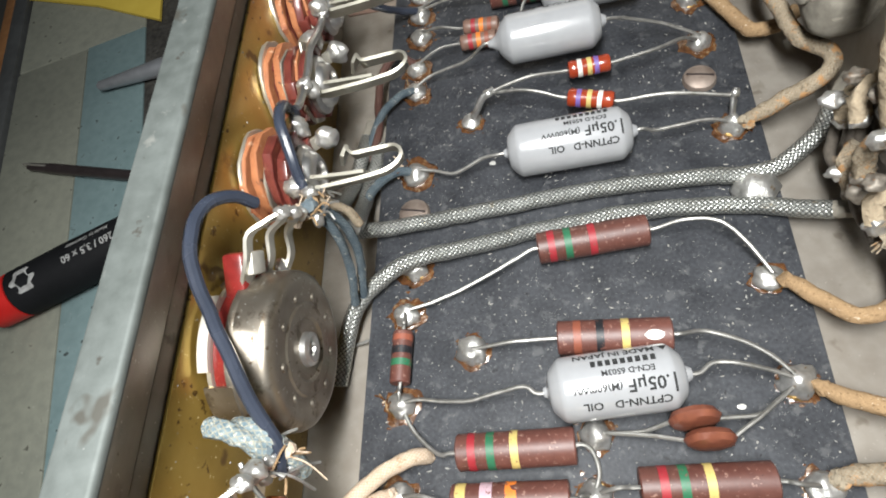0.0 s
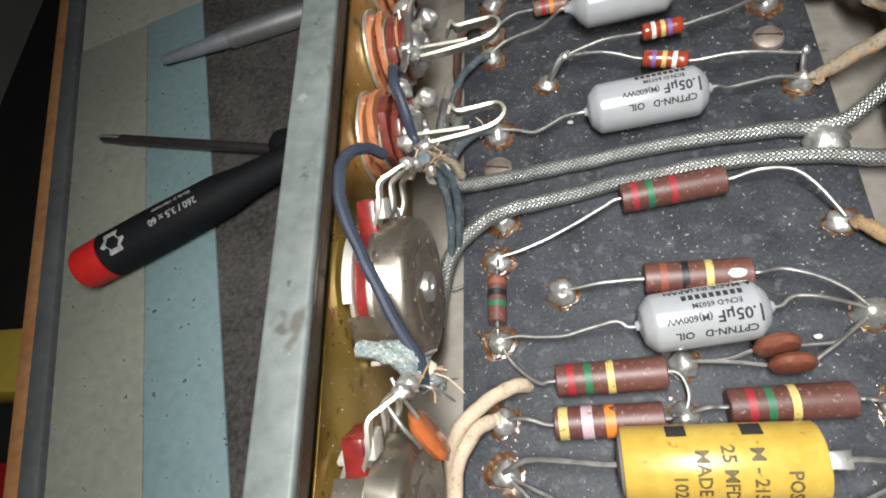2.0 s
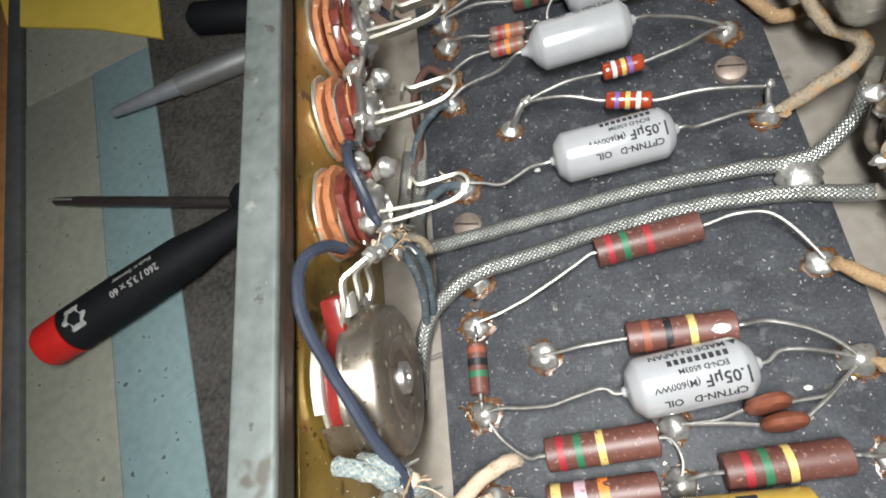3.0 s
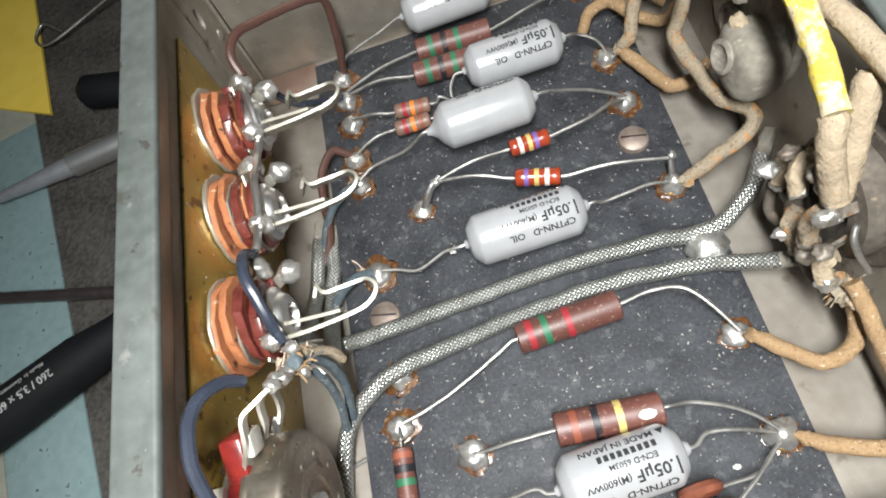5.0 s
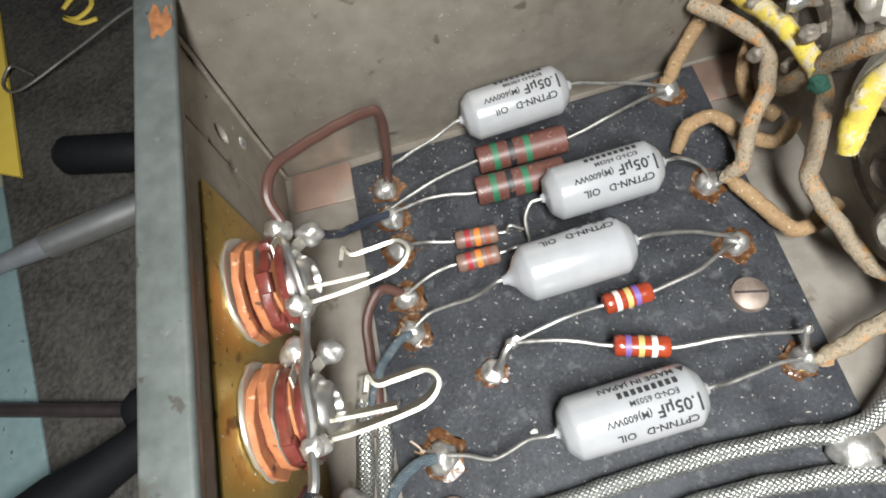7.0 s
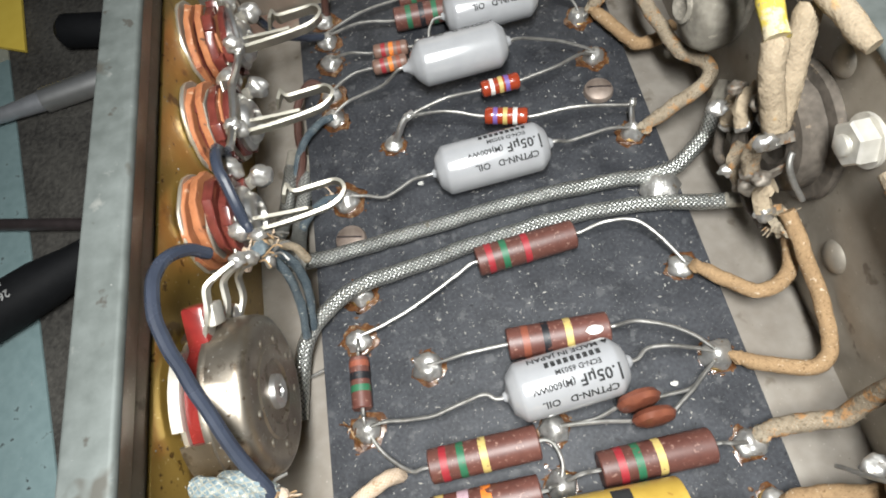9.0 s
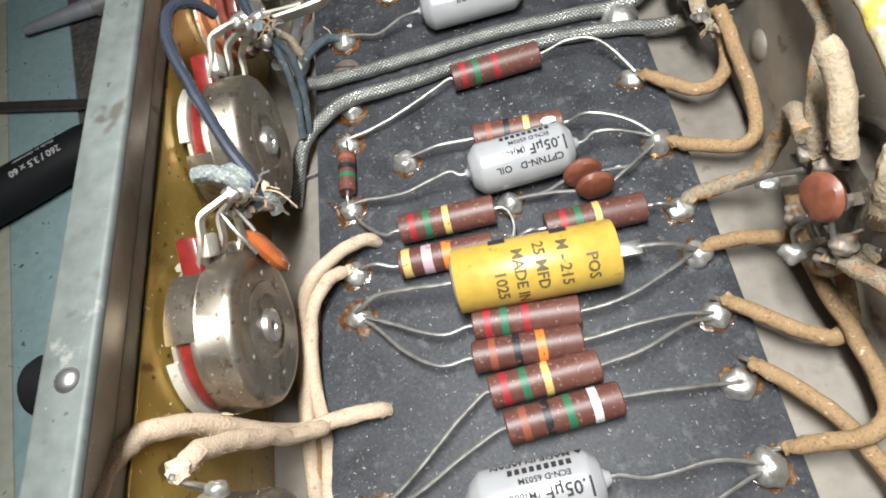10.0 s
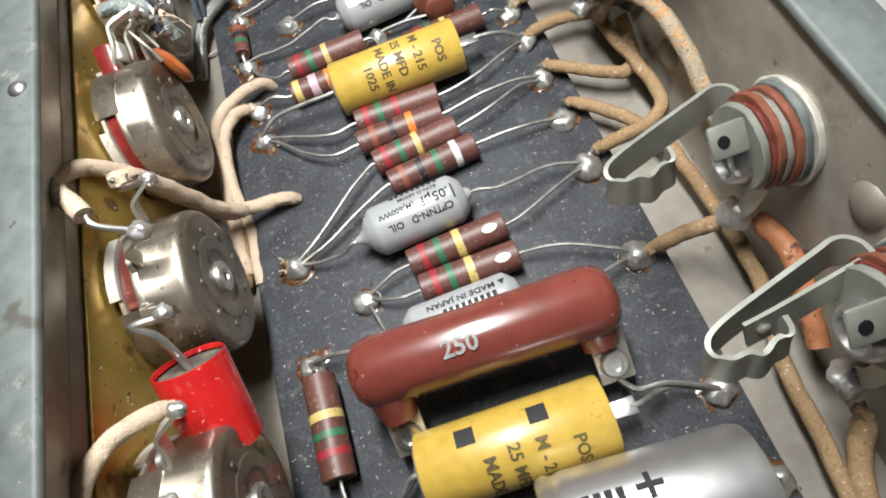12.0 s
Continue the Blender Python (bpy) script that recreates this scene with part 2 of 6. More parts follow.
NUTM = mat("dull_zinc", (0.66, 0.64, 0.59), (0.50, 0.48, 0.43), 0.42, 0.55, scale=500, bump=0.15, big=150, c3=(0.36, 0.33, 0.28), c3_at=0.62, rough2=0.6)
JACKSP = mat("worn_plated_spring", (0.56, 0.53, 0.45), (0.42, 0.395, 0.33), 0.36, 0.85, scale=400, bump=0.08, big=120, c3=(0.30, 0.265, 0.21), c3_at=0.60, rough2=0.5)
DUSTY = mat("dusty_phenolic", (0.26, 0.24, 0.20), (0.15, 0.135, 0.11), 0.75, 0.1, scale=700, bump=0.4, big=120, c3=(0.34, 0.31, 0.26), c3_at=0.58)
DUSTSOL = mat("dusty_solder", (0.30, 0.27, 0.23), (0.12, 0.10, 0.08), 0.5, 0.5, scale=800, bump=0.5, big=260, c3=(0.22, 0.12, 0.06), c3_at=0.55)
DUSTYD = mat("dark_dusty_phenolic", (0.13, 0.11, 0.09), (0.06, 0.05, 0.04), 0.7, 0.1, scale=700, bump=0.4, big=160, c3=(0.22, 0.17, 0.12), c3_at=0.60)
REDPL = mat("red_plastic_sleeve", (0.44, 0.014, 0.014), (0.34, 0.010, 0.010), 0.16, 0.0, scale=250, big=60, coat=0.4, specks=((900, 0.66, (0.62, 0.25, 0.22)),))
WHITE = mat("white_paint", (0.75, 0.74, 0.70), (0.62, 0.61, 0.57), 0.5, scale=900)
DUSTM = mat("grey_dust", (0.36, 0.35, 0.32), (0.22, 0.21, 0.19), 0.9, scale=300, big=60)
ALU = mat("aluminium_can", (0.62, 0.62, 0.61), (0.52, 0.52, 0.51), 0.3, 0.9, scale=300, bump=0.05, big=60, rough2=0.45)
HANDLE = mat("black_rubber_handle", (0.006, 0.0063, 0.0075), (0.004, 0.0043, 0.005), 0.55, scale=600, bump=0.1, big=100, spec=0.2)
HANDPR = mat("worn_grey_print", (0.36, 0.36, 0.35), (0.16, 0.16, 0.155), 0.5, scale=900, big=300)
REDCAP = mat("red_handle_cap", (0.50, 0.015, 0.012), (0.40, 0.012, 0.010), 0.4, scale=300)
TOOLST = mat("dark_tool_steel", (0.14, 0.11, 0.11), (0.09, 0.075, 0.075), 0.35, 0.85, scale=300)
SILVER = mat("brushed_grey_tool", (0.42, 0.43, 0.45), (0.33, 0.34, 0.36), 0.4, 0.7, scale=400)
BENCHG = mat("worn_cream_grey_paint", (0.22, 0.225, 0.18), (0.16, 0.165, 0.135), 0.6, scale=300, bump=0.1, big=18, c3=(0.15, 0.155, 0.12), c3_at=0.62, specks=((300, 0.66, (0.07, 0.07, 0.055)), (900, 0.68, (0.30, 0.30, 0.26)),))
BENCHB = mat("worn_blue_paint", (0.185, 0.26, 0.265), (0.135, 0.20, 0.205), 0.6, scale=300, bump=0.1, big=18, c3=(0.09, 0.12, 0.12), c3_at=0.64, specks=((300, 0.65, (0.05, 0.065, 0.065)), (900, 0.68, (0.24, 0.29, 0.29)),))
TOLEX = mat("black_textured_vinyl", (0.085, 0.080, 0.070), (0.022, 0.020, 0.018), 0.6, scale=650, bump=0.8, big=30, c3=(0.05, 0.042, 0.034), c3_at=0.62, bump_dist=0.0006)
WOOD = mat("raw_wood_edge", (0.30, 0.14, 0.05), (0.20, 0.085, 0.03), 0.6, scale=300, bump=0.2, big=40)
GREYSTRIP = mat("dark_grey_strip", (0.10, 0.105, 0.105), (0.07, 0.073, 0.073), 0.5, 0.3, scale=300, big=40)
DARKFLOOR = mat("dark_floor", (0.02, 0.02, 0.017), (0.012, 0.012, 0.010), 0.7, scale=30, big=4)
YPAPER = mat("yellow_card", (0.70, 0.52, 0.08), (0.62, 0.45, 0.06), 0.6, scale=120, big=15)
PLASTER = mat("room_paint", (0.24, 0.235, 0.22), (0.20, 0.195, 0.185), 0.8, scale=20, big=2)
BAND = {k: mat("band_" + k, c, tuple(v * 0.8 for v in c), 0.4, scale=900, big=300, c3=(0.13, 0.055, 0.042), c3_at=0.60, specks=((1500, 0.63, (0.15, 0.07, 0.055)),)) for k, c in dict(
    red=(0.29, 0.020, 0.028), green=(0.022, 0.13, 0.062), yellow=(0.53, 0.41, 0.14), orange=(0.68, 0.19, 0.03), black=(0.012, 0.013, 0.016),
    violet=(0.16, 0.10, 0.34), pink=(0.50, 0.35, 0.40), brown=(0.24, 0.07, 0.04), white=(0.68, 0.66, 0.62), gold=(0.52, 0.34, 0.10),
    silver=(0.48, 0.46, 0.44), blue=(0.03, 0.06, 0.2)).items()}


# ---- builders: all coordinates below are in millimetres of the place ----
MM = 0.001
RND = random.Random(7)


def thing(name, at, label, category, group="", kind=""):
    ob = new(name)
    ob.location = Vector(at) * MM
    ob.empty_display_size = 0.002
    return tagged(ob, label, category, group, kind)


def world_of(ob):
    p = Vector(ob.location)
    while ob.parent:
        ob = ob.parent
        p += Vector(ob.location)
    return p


def part(name, bm, material, parent=None, label="", smooth=35):
    """Links a bmesh given in place millimetres as one mesh under its thing (or alone at top level)."""
    bmesh.ops.scale(bm, vec=(MM, MM, MM), verts=bm.verts)
    if parent:
        bmesh.ops.translate(bm, vec=-world_of(parent), verts=bm.verts)
    bmesh.ops.recalc_face_normals(bm, faces=bm.faces)
    me = bpy.data.meshes.new(name)
    bm.to_mesh(me)
    bm.free()
    if material in (SOLDER, DUSTSOL):
        smooth = 80
    if smooth:
        me.shade_smooth()
        me.set_sharp_from_angle(angle=radians(smooth))
    for m_ in material if isinstance(material, (list, tuple)) else [material]:
        me.materials.append(m_)
    ob = new(name, me)
    if parent:
        ob.parent = parent
    if label:
        ob["label"] = label
    return ob


def frame_of(axis):
    x = Vector(axis).normalized()
    up = Vector((0, 0, 1)) if abs(x.z) < 0.9 else Vector((0, 1, 0))
    y = up.cross(x).normalized()
    return x, y, x.cross(y)


def lathe(profile, a, axis, seg=24, wob=0.0, seed=0, caps=True):
    """Solid of revolution about axis from the point a: profile rows are (distance along, radius)."""
    bm = bmesh.new()
    a = Vector(a)
    x, y, z = frame_of(axis)
    rings = []
    for s, r in profile:
        c = a + x * s
        if r < 1e-4:
            rings.append([bm.verts.new(c)])
            continue
        ring = []
        for k in range(seg):
            t = math.tau * k / seg
            d = y * math.cos(t) + z * math.sin(t)
            rr = r
            if wob:
                rr += wob * noise.noise((d * r + x * s) * 0.6 + Vector((seed * 7.3, 0, 0)))
            ring.append(bm.verts.new(c + d * rr))
        rings.append(ring)
    for p, q in zip(rings, rings[1:]):
        for k in range(seg):
            j = (k + 1) % seg
            if len(p) == 1 and len(q) == 1:
                continue
            if len(p) == 1:
                bm.faces.new((p[0], q[k], q[j]))
            elif len(q) == 1:
                bm.faces.new((p[k], p[j], q[0]))
            else:
                bm.faces.new((p[k], p[j], q[j], q[k]))
    for ring in (rings[0], rings[-1]):
        if len(ring) > 1 and caps:
            bm.faces.new(ring)
    return bm


def curve_points(pts, n=7):
    pts = [Vector(p) for p in pts]
    if len(pts) < 3:
        return [pts[0].lerp(pts[-1], k / 4) for k in range(5)]
    ext = [pts[0] * 2 - pts[1], *pts, pts[-1] * 2 - pts[-2]]
    out = []
    for i in range(1, len(ext) - 2):
        p0, p1, p2, p3 = ext[i - 1:i + 3]
        for k in range(n):
            t = k / n
            out.append(0.5 * ((2 * p1) + (p2 - p0) * t + (2 * p0 - 5 * p1 + 4 * p2 - p3) * t * t + (3 * p1 - p0 - 3 * p2 + p3) * t ** 3))
    out.append(pts[-1])
    return out


def tube(pts, r, seg=8, n=7, wob=0.0, seed=0, fuzz=0.0, taper=None):
    """A round wire along a smooth path, with a UV map (round, metres along)."""
    path = curve_points(pts, n)
    if wob:
        path = [p + Vector((noise.noise(p * 0.25 + Vector((seed, 0, 0))), noise.noise(p * 0.25 + Vector((0, seed, 5))), 0.5 * noise.noise(p * 0.25 + Vector((3, 0, seed))))) * wob
                if 0 < i < len(path) - 1 else p for i, p in enumerate(path)]
    bm = bmesh.new()
    uvl = bm.loops.layers.uv.new("UVMap")
    rings, dist, total = [], [], 0.0
    up = None
    for i, p in enumerate(path):
        d = (path[min(i + 1, len(path) - 1)] - path[max(i - 1, 0)]).normalized()
        if up is None:
            up = Vector((0, 0, 1)) if abs(d.z) < 0.9 else Vector((0, 1, 0))
        side = d.cross(up).normalized()
        up = side.cross(d).normalized()
        if i:
            total += (p - path[i - 1]).length
        dist.append(total * MM)
        ring = []
        for k in range(seg):
            t = math.tau * k / seg
            rr = r * (taper(i / (len(path) - 1)) if taper else 1)
            if fuzz:
                rr *= 1 + fuzz * noise.noise(p * 0.9 + Vector((math.cos(t), math.sin(t), seed)) * 1.3)
            ring.append(bm.verts.new(p + (side * math.cos(t) + up * math.sin(t)) * rr))
        rings.append(ring)
    for i, (a, b) in enumerate(zip(rings, rings[1:])):
        for k in range(seg):
            j = (k + 1) % seg
            f = bm.faces.new((a[k], a[j], b[j], b[k]))
            for lp, uv in zip(f.loops, ((k, dist[i]), (k + 1, dist[i]), (k + 1, dist[i + 1]), (k, dist[i + 1]))):
                lp[uvl].uv = (uv[0] / seg, uv[1])
    bm.faces.new(rings[0])
    bm.faces.new(rings[-1])
    return bm


def blob(c, rx, ry, rz, seed=0, rough=0.25, sub=2, flat=None):
    """An uneven lump; below the height flat it is pressed flat."""
    bm = bmesh.new()
    bmesh.ops.create_icosphere(bm, subdivisions=sub, radius=1)
    for v in bm.verts:
        k = 1 + rough * noise.noise(v.co * 1.4 + Vector((seed * 3.1, seed, 0))) + 0.4 * rough * noise.noise(v.co * 3.7 + Vector((0, seed * 2.3, 0)))
        v.co = Vector((v.co.x * rx * k, v.co.y * ry * k, v.co.z * rz * k)) + Vector(c)
        if flat is not None and v.co.z < flat:
            v.co.z = flat
    return bm


def box(x0, y0, z0, x1, y1, z1, bevel=0.0, seg=2):
    bm = bmesh.new()
    bmesh.ops.create_cube(bm, size=1)
    for v in bm.verts:
        v.co = Vector(((x0, x1)[v.co.x > 0], (y0, y1)[v.co.y > 0], (z0, z1)[v.co.z > 0]))
    if bevel:
        bmesh.ops.bevel(bm, geom=list(bm.edges), offset=bevel, segments=seg, affect="EDGES", profile=0.5)
    return bm


def moved(bm, m):
    bmesh.ops.transform(bm, matrix=m, verts=bm.verts)
    return bm


def strip(pts, width, thick, wide=(0, 1, 0), n=6):
    """A bent flat metal strip along a path; wide is the direction of its width."""
    path = curve_points(pts, n)
    bm = bmesh.new()
    w = Vector(wide).normalized()
    rings = []
    for i, p in enumerate(path):
        d = (path[min(i + 1, len(path) - 1)] - path[max(i - 1, 0)]).normalized()
        nrm = d.cross(w).normalized()
        ww = d.cross(nrm).normalized()
        rings.append([bm.verts.new(p + ww * sx * width / 2 + nrm * sy * thick / 2) for sx, sy in ((-1, -1), (1, -1), (1, 1), (-1, 1))])
    for a, b in zip(rings, rings[1:]):
        for k in range(4):
            bm.faces.new((a[k], a[(k + 1) % 4], b[(k + 1) % 4], b[k]))
    bm.faces.new(rings[0])
    bm.faces.new(rings[-1])
    return bm


def letters(body, size, across=False):
    """Outline of a line of writing as (points, faces), from the built-in font, cut into slices that can bend."""
    cu = bpy.data.curves.new("writing", "FONT")
    cu.body, cu.size, cu.resolution_u, cu.offset = body, size, 2, 0.022 * size
    ob = new("writing", cu)
    bpy.context.view_layer.update()
    me = bpy.data.meshes.new_from_object(ob.evaluated_get(bpy.context.evaluated_depsgraph_get()))
    bm = bmesh.new()
    bm.from_mesh(me)
    axis = 0 if across else 1
    lo, hi = min(v.co[axis] for v in bm.verts), max(v.co[axis] for v in bm.verts)
    step = 0.45
    for k in range(1, int((hi - lo) / step) + 1):
        co, no = Vector((0, 0, 0)), Vector((0, 0, 0))
        co[axis], no[axis] = lo + k * step + 0.001, 1
        bmesh.ops.bisect_plane(bm, geom=list(bm.verts) + list(bm.edges) + list(bm.faces), plane_co=co, plane_no=no, dist=1e-5)
    bm.verts.index_update()
    pts, faces = [v.co.copy() for v in bm.verts], [tuple(v.index for v in f.verts) for f in bm.faces]
    bm.free()
    bpy.data.objects.remove(ob)
    bpy.data.curves.remove(cu)
    bpy.data.meshes.remove(me)
    return pts, faces


def rect_shape(x0, y0, x1, y1, nx=6, ny=2):
    pts = [Vector((x0 + (x1 - x0) * i / nx, y0 + (y1 - y0) * j / ny, 0)) for j in range(ny + 1) for i in range(nx + 1)]
    faces = [(j * (nx + 1) + i, j * (nx + 1) + i + 1, (j + 1) * (nx + 1) + i + 1, (j + 1) * (nx + 1) + i) for j in range(ny) for i in range(nx)]
    return pts, faces


def on_barrel(shapes, put):
    """One bmesh of flat shapes (points, faces), each point sent through put(u, v)."""
    bm = bmesh.new()
    for pts, faces in shapes:
        vs = [bm.verts.new(put(p.x, p.y)) for p in pts]
        for f in faces:
            bm.faces.new([vs[i] for i in f])
    return bm


def arc_band(x0, x1, r0, r1, a0, a1, seg=10):
    """A curved plate round the x axis, between two angles that run from +z towards -y."""
    bm = bmesh.new()
    rings = []
    for k in range(seg + 1):
        a_ = a0 + (a1 - a0) * k / seg
        rings.append([bm.verts.new((x, -r * math.sin(a_), r * math.cos(a_))) for x, r in ((x0, r0), (x1, r0), (x1, r1), (x0, r1))])
    for p, q in zip(rings, rings[1:]):
        for k in range(4):
            bm.faces.new((p[k], p[(k + 1) % 4], q[(k + 1) % 4], q[k]))
    bm.faces.new(rings[0])
    bm.faces.new(rings[-1])
    return bm


def shifted(shape, du, dv):
    return [p + Vector((du, dv, 0)) for p in shape[0]], shape[1]


# ---- the chassis ----
def front_x(y):
    """Inner face of the front panel: it stands at a slight angle to the board."""
    return -19.5 - 0.03 * y


SLANT = Matrix(((1, -0.03, 0, -19.5), (0, 1, 0, 0), (0, 0, 1, 0), (0, 0, 0, 1)))
chassis = thing("amplifier_chassis", (32, -40, -3), "bent grey steel amplifier chassis with worn zinc lips", "chassis")
part("chassis_floor", box(-30, -230, -4.2, 86, 123, -3.0, 0.2), FLOORM, chassis)
wall = box(-1.6, -230, -36, 0, 102, 40, 0.4)
part("front_panel", moved(wall, SLANT), STEEL, chassis)
part("front_panel_end", moved(box(-1.6, 102.02, -36, 0, 123, 23, 0.0), SLANT), STEEL, chassis)
bmh = bmesh.new()
ring_o, ring_i = [], []
for k in range(24):
    t = math.tau * (k + 0.5) / 24
    c_, s_ = math.cos(t), math.sin(t)
    m_ = max(abs(c_), abs(s_))
    ring_o.append((5.0 * c_ / m_, 5.0 * s_ / m_))
    ring_i.append((1.6 * c_, 2.6 * s_))
quads = []
for xx in (-1.6, 0.0):
    quads.append(([bmh.verts.new((xx, 107.02 + p, 28 + q)) for p, q in ring_o], [bmh.verts.new((xx, 107.02 + p, 28 + q)) for p, q in ring_i]))
for k in range(24):
    j = (k + 1) % 24
    for o, i_ in quads:
        bmh.faces.new((o[k], o[j], i_[j], i_[k]))
    bmh.faces.new((quads[0][1][k], quads[0][1][j], quads[1][1][j], quads[1][1][k]))
part("slotted_hole_plate", moved(bmh, SLANT), STEEL, chassis, smooth=0)
part("front_panel_end", moved(box(-1.6, 112.02, 23, 0, 123, 33), SLANT), STEEL, chassis)
part("front_panel_end", moved(box(-1.6, 102.02, 33, 0, 123, 40), SLANT), STEEL, chassis)
upper = box(-1.6, -230, 40.02, 0, 118, 50.2, 0.2)
for v in upper.verts:
    v.co.x += 3.6 * (v.co.z - 40) / 10.2
part("panel_shoulder", moved(upper, SLANT), STEEL, chassis, "inward-leaning upper part of the front panel")
part("front_lip", moved(box(-1.2, -230, 49.6, 4.9, 124, 51.2, 0.6, 3), SLANT), LIP, chassis, "grey-green zinc lip with scratches")
end_sheet = box(-22, 116.4, -36, 84, 117.9, 50, 0.4)
for v in end_sheet.verts:
    v.co.y += 3.4 * (v.co.x + 22) / 106
part("end_wall", end_sheet, STEEL, chassis)
part("end_lip", box(-16, 118.6, 50.02, 92, 126, 51.4, 0.6), LIP, chassis)
part("rear_wall", box(84, -230, -36, 85.5, 121, 42, 0.4), STEEL, chassis)
part("rear_lip", box(83.2, -230, 42.02, 92, 121, 43.8, 0.7, 3), LIP, chassis)
part("near_wall", box(-14, -231.5, -36, 84, -230.05, 45, 0.4), STEEL, chassis)
part("copper_patch", box(-21.5, 106.6, -2.98, -7.6, 116.3, -2.4, 0.25), COPPER, chassis, "copper-plated floor strip by the end wall")
part("copper_patch", box(70.0, 108, -2.98, 83.8, 118.3, -2.4, 0.25), COPPER, chassis, "copper-plated floor strip by the end wall")
part("corner_seam", tube([(-22.6, 116.2, -2.9), (-22.6, 116.2, 20), (-22.6, 116.2, 49.5)], 0.55, 8, 5, 0.25, 3), STEEL, chassis, "folded seam of the corner")
part("rust_patch", blob((-19.8, 109.5, 51.12), 1.5, 4.2, 0.16, 3, 0.9, 3), RUST, chassis)

brass_plate = part("brass_plate", moved(box(0.03, -228, -2.6, 0.65, 92, 37.2, 0.2), SLANT), BRASS)
tagged(brass_plate, "tarnished thin brass grounding plate along the front panel", "plate")


def rivet(p, axis, r=1.6, h=0.8, material=STEEL, label="small domed steel rivet in the chassis wall", name="rivet"):
    ob = part(name, lathe([(0, r), (h * 0.5, r * 0.85), (h * 0.9, r * 0.45), (h, 0)], p, axis, 14), material)
    tagged(ob, label, "rivet", "chassis rivets")


rivet((front_x(-45.6) + 2.4, -45.6, 51.1), (0, 0, 1), 1.5, 0.9, TIN)
rivet((front_x(111) + 0.02, 111, 19.5), (1, 0, 0), 1.3, 0.7, TIN)
rivet((84, 12, 12), (-1, 0, 0), 3.0, 1.2, label="flat steel rivet in the rear wall")
rivet((84, -49, 12.4), (-1, 0, 0), 3.2, 1.2, label="flat steel rivet in the rear wall")
rivet((84, -96, 31), (-1, 0, 0), 3.3, 1.2, label="flat steel rivet in the rear wall")
rivet((84, 33, 36), (-1, 0, 0), 2.6, 1.2, label="flat steel rivet in the rear wall")

# ---- the circuit board ----
sheet = box(-7.2, -200, -2.95, 69.6, 114.6, 0, 0.25)
for v in sheet.verts:
    if v.co.y > 100:
        v.co.y += 3.6 * (v.co.x + 7.2) / 76.8 - 1.8
board = part("circuit_board", sheet, BOARD)
tagged(board, "dusty black fibre eyelet board screwed to the chassis", "circuit board")

# ---- solder joints ----
JOINT = dict(La=(0, 105), Lb=(0, 98), Lc=(0.4, 90.4), Ld=(0, 80), Le=(0, 73), Lf=(1, 50), Lh=(1.6, 27), Li=(0.5, 18), Lj=(0.2, 0.5),
             Lk=(0.5, -14.2), Ll=(0.6, -23.3), Lm=(1.8, -58.3), Ln=(1, -79.4), M1=(13, 62), M2=(13, 10), M3=(33, -5), M4=(32, -14),
             M5=(14, -70.5), Ra=(62, 111), Rb=(62, 88), Rc=(62, 75), Rd=(64, 52), Re=(64, 20), Rf=(64, 2), Rg=(64, -13), Rh=(64, -22.5),
             Ri=(64, -34.5), Rj=(64, -46.5), Rk=(64, -59.5), Rl=(64, -80.5), Rm=(65.5, -107), Rn=(67, -122))


def joint(key, r=2.3, h=1.9, flux=1.35, seed=0):
    x, y = JOINT[key]
    j = thing("solder_joint", (x, y, 0), "shiny solder joint on a brass eyelet ringed with amber flux", "solder joint", "board solder joints")
    k = blob((x, y, 0.05), (r + 1.3) * flux * 0.72, (r + 1.1) * flux * 0.72, 0.4, seed + 11, 0.55, 3, flat=0.01)
    part("flux", k, FLUX, j, "amber burnt flux")
    part("eyelet", lathe([(0, r * 0.95), (0.35, r * 1.02), (0.6, r * 0.9), (0.6, r * 0.6)], (x, y, 0.05), (0, 0, 1), 20), EYELET, j)
    part("solder", blob((x + RND.uniform(-0.3, 0.3), y + RND.uniform(-0.3, 0.3), 0.4), r * 1.12, r * 1.04, h * 1.1, seed, 0.30, 3, flat=0.1), SOLDER, j)


BIG = dict(Lf=(2.6, 2.1), M1=(2.0, 1.1), M2=(2.5, 1.9), Rd=(2.1, 2.6), Re=(2.4, 1.6), Rf=(2.6, 3.0), Rk=(2.8, 2.8), Rl=(2.7, 2.6), Li=(2.2, 2.0), Lm=(2.4, 2.4), Rj=(2.6, 1.6))
for n_, key in enumerate(JOINT):
    joint(key, *BIG.get(key, (2.25, 2.0)), flux=1.32 if key[0] == "L" or key in ("Ra", "Rb", "Rc", "Rd") else 1.06, seed=n_)


bms = bmesh.new()
for key, (x, y) in JOINT.items():
    for k in range(9):
        a_, d_ = RND.uniform(0, math.tau), RND.uniform(2.4, 4.2) * (1.15 if key[0] == "L" else 0.9)
        q = blob((x + d_ * math.cos(a_), y + d_ * math.sin(a_), 0.02), RND.uniform(0.12, 0.5), RND.uniform(0.12, 0.45), RND.uniform(0.05, 0.16), k + x + y, 0.6, 1, flat=0.012)
        vm = {v: bms.verts.new(v.co) for v in q.verts}
        for f in q.faces:
            bms.faces.new([vm[v] for v in f.verts])
        q.free()
tagged(part("flux_spatter", bms, FLUX), "amber flux spatter around the solder joints", "flux", kind="stuff")


def J(key, z=1.6, dx=0.0, dy=0.0):
    return (JOINT[key][0] + dx, JOINT[key][1] + dy, z)


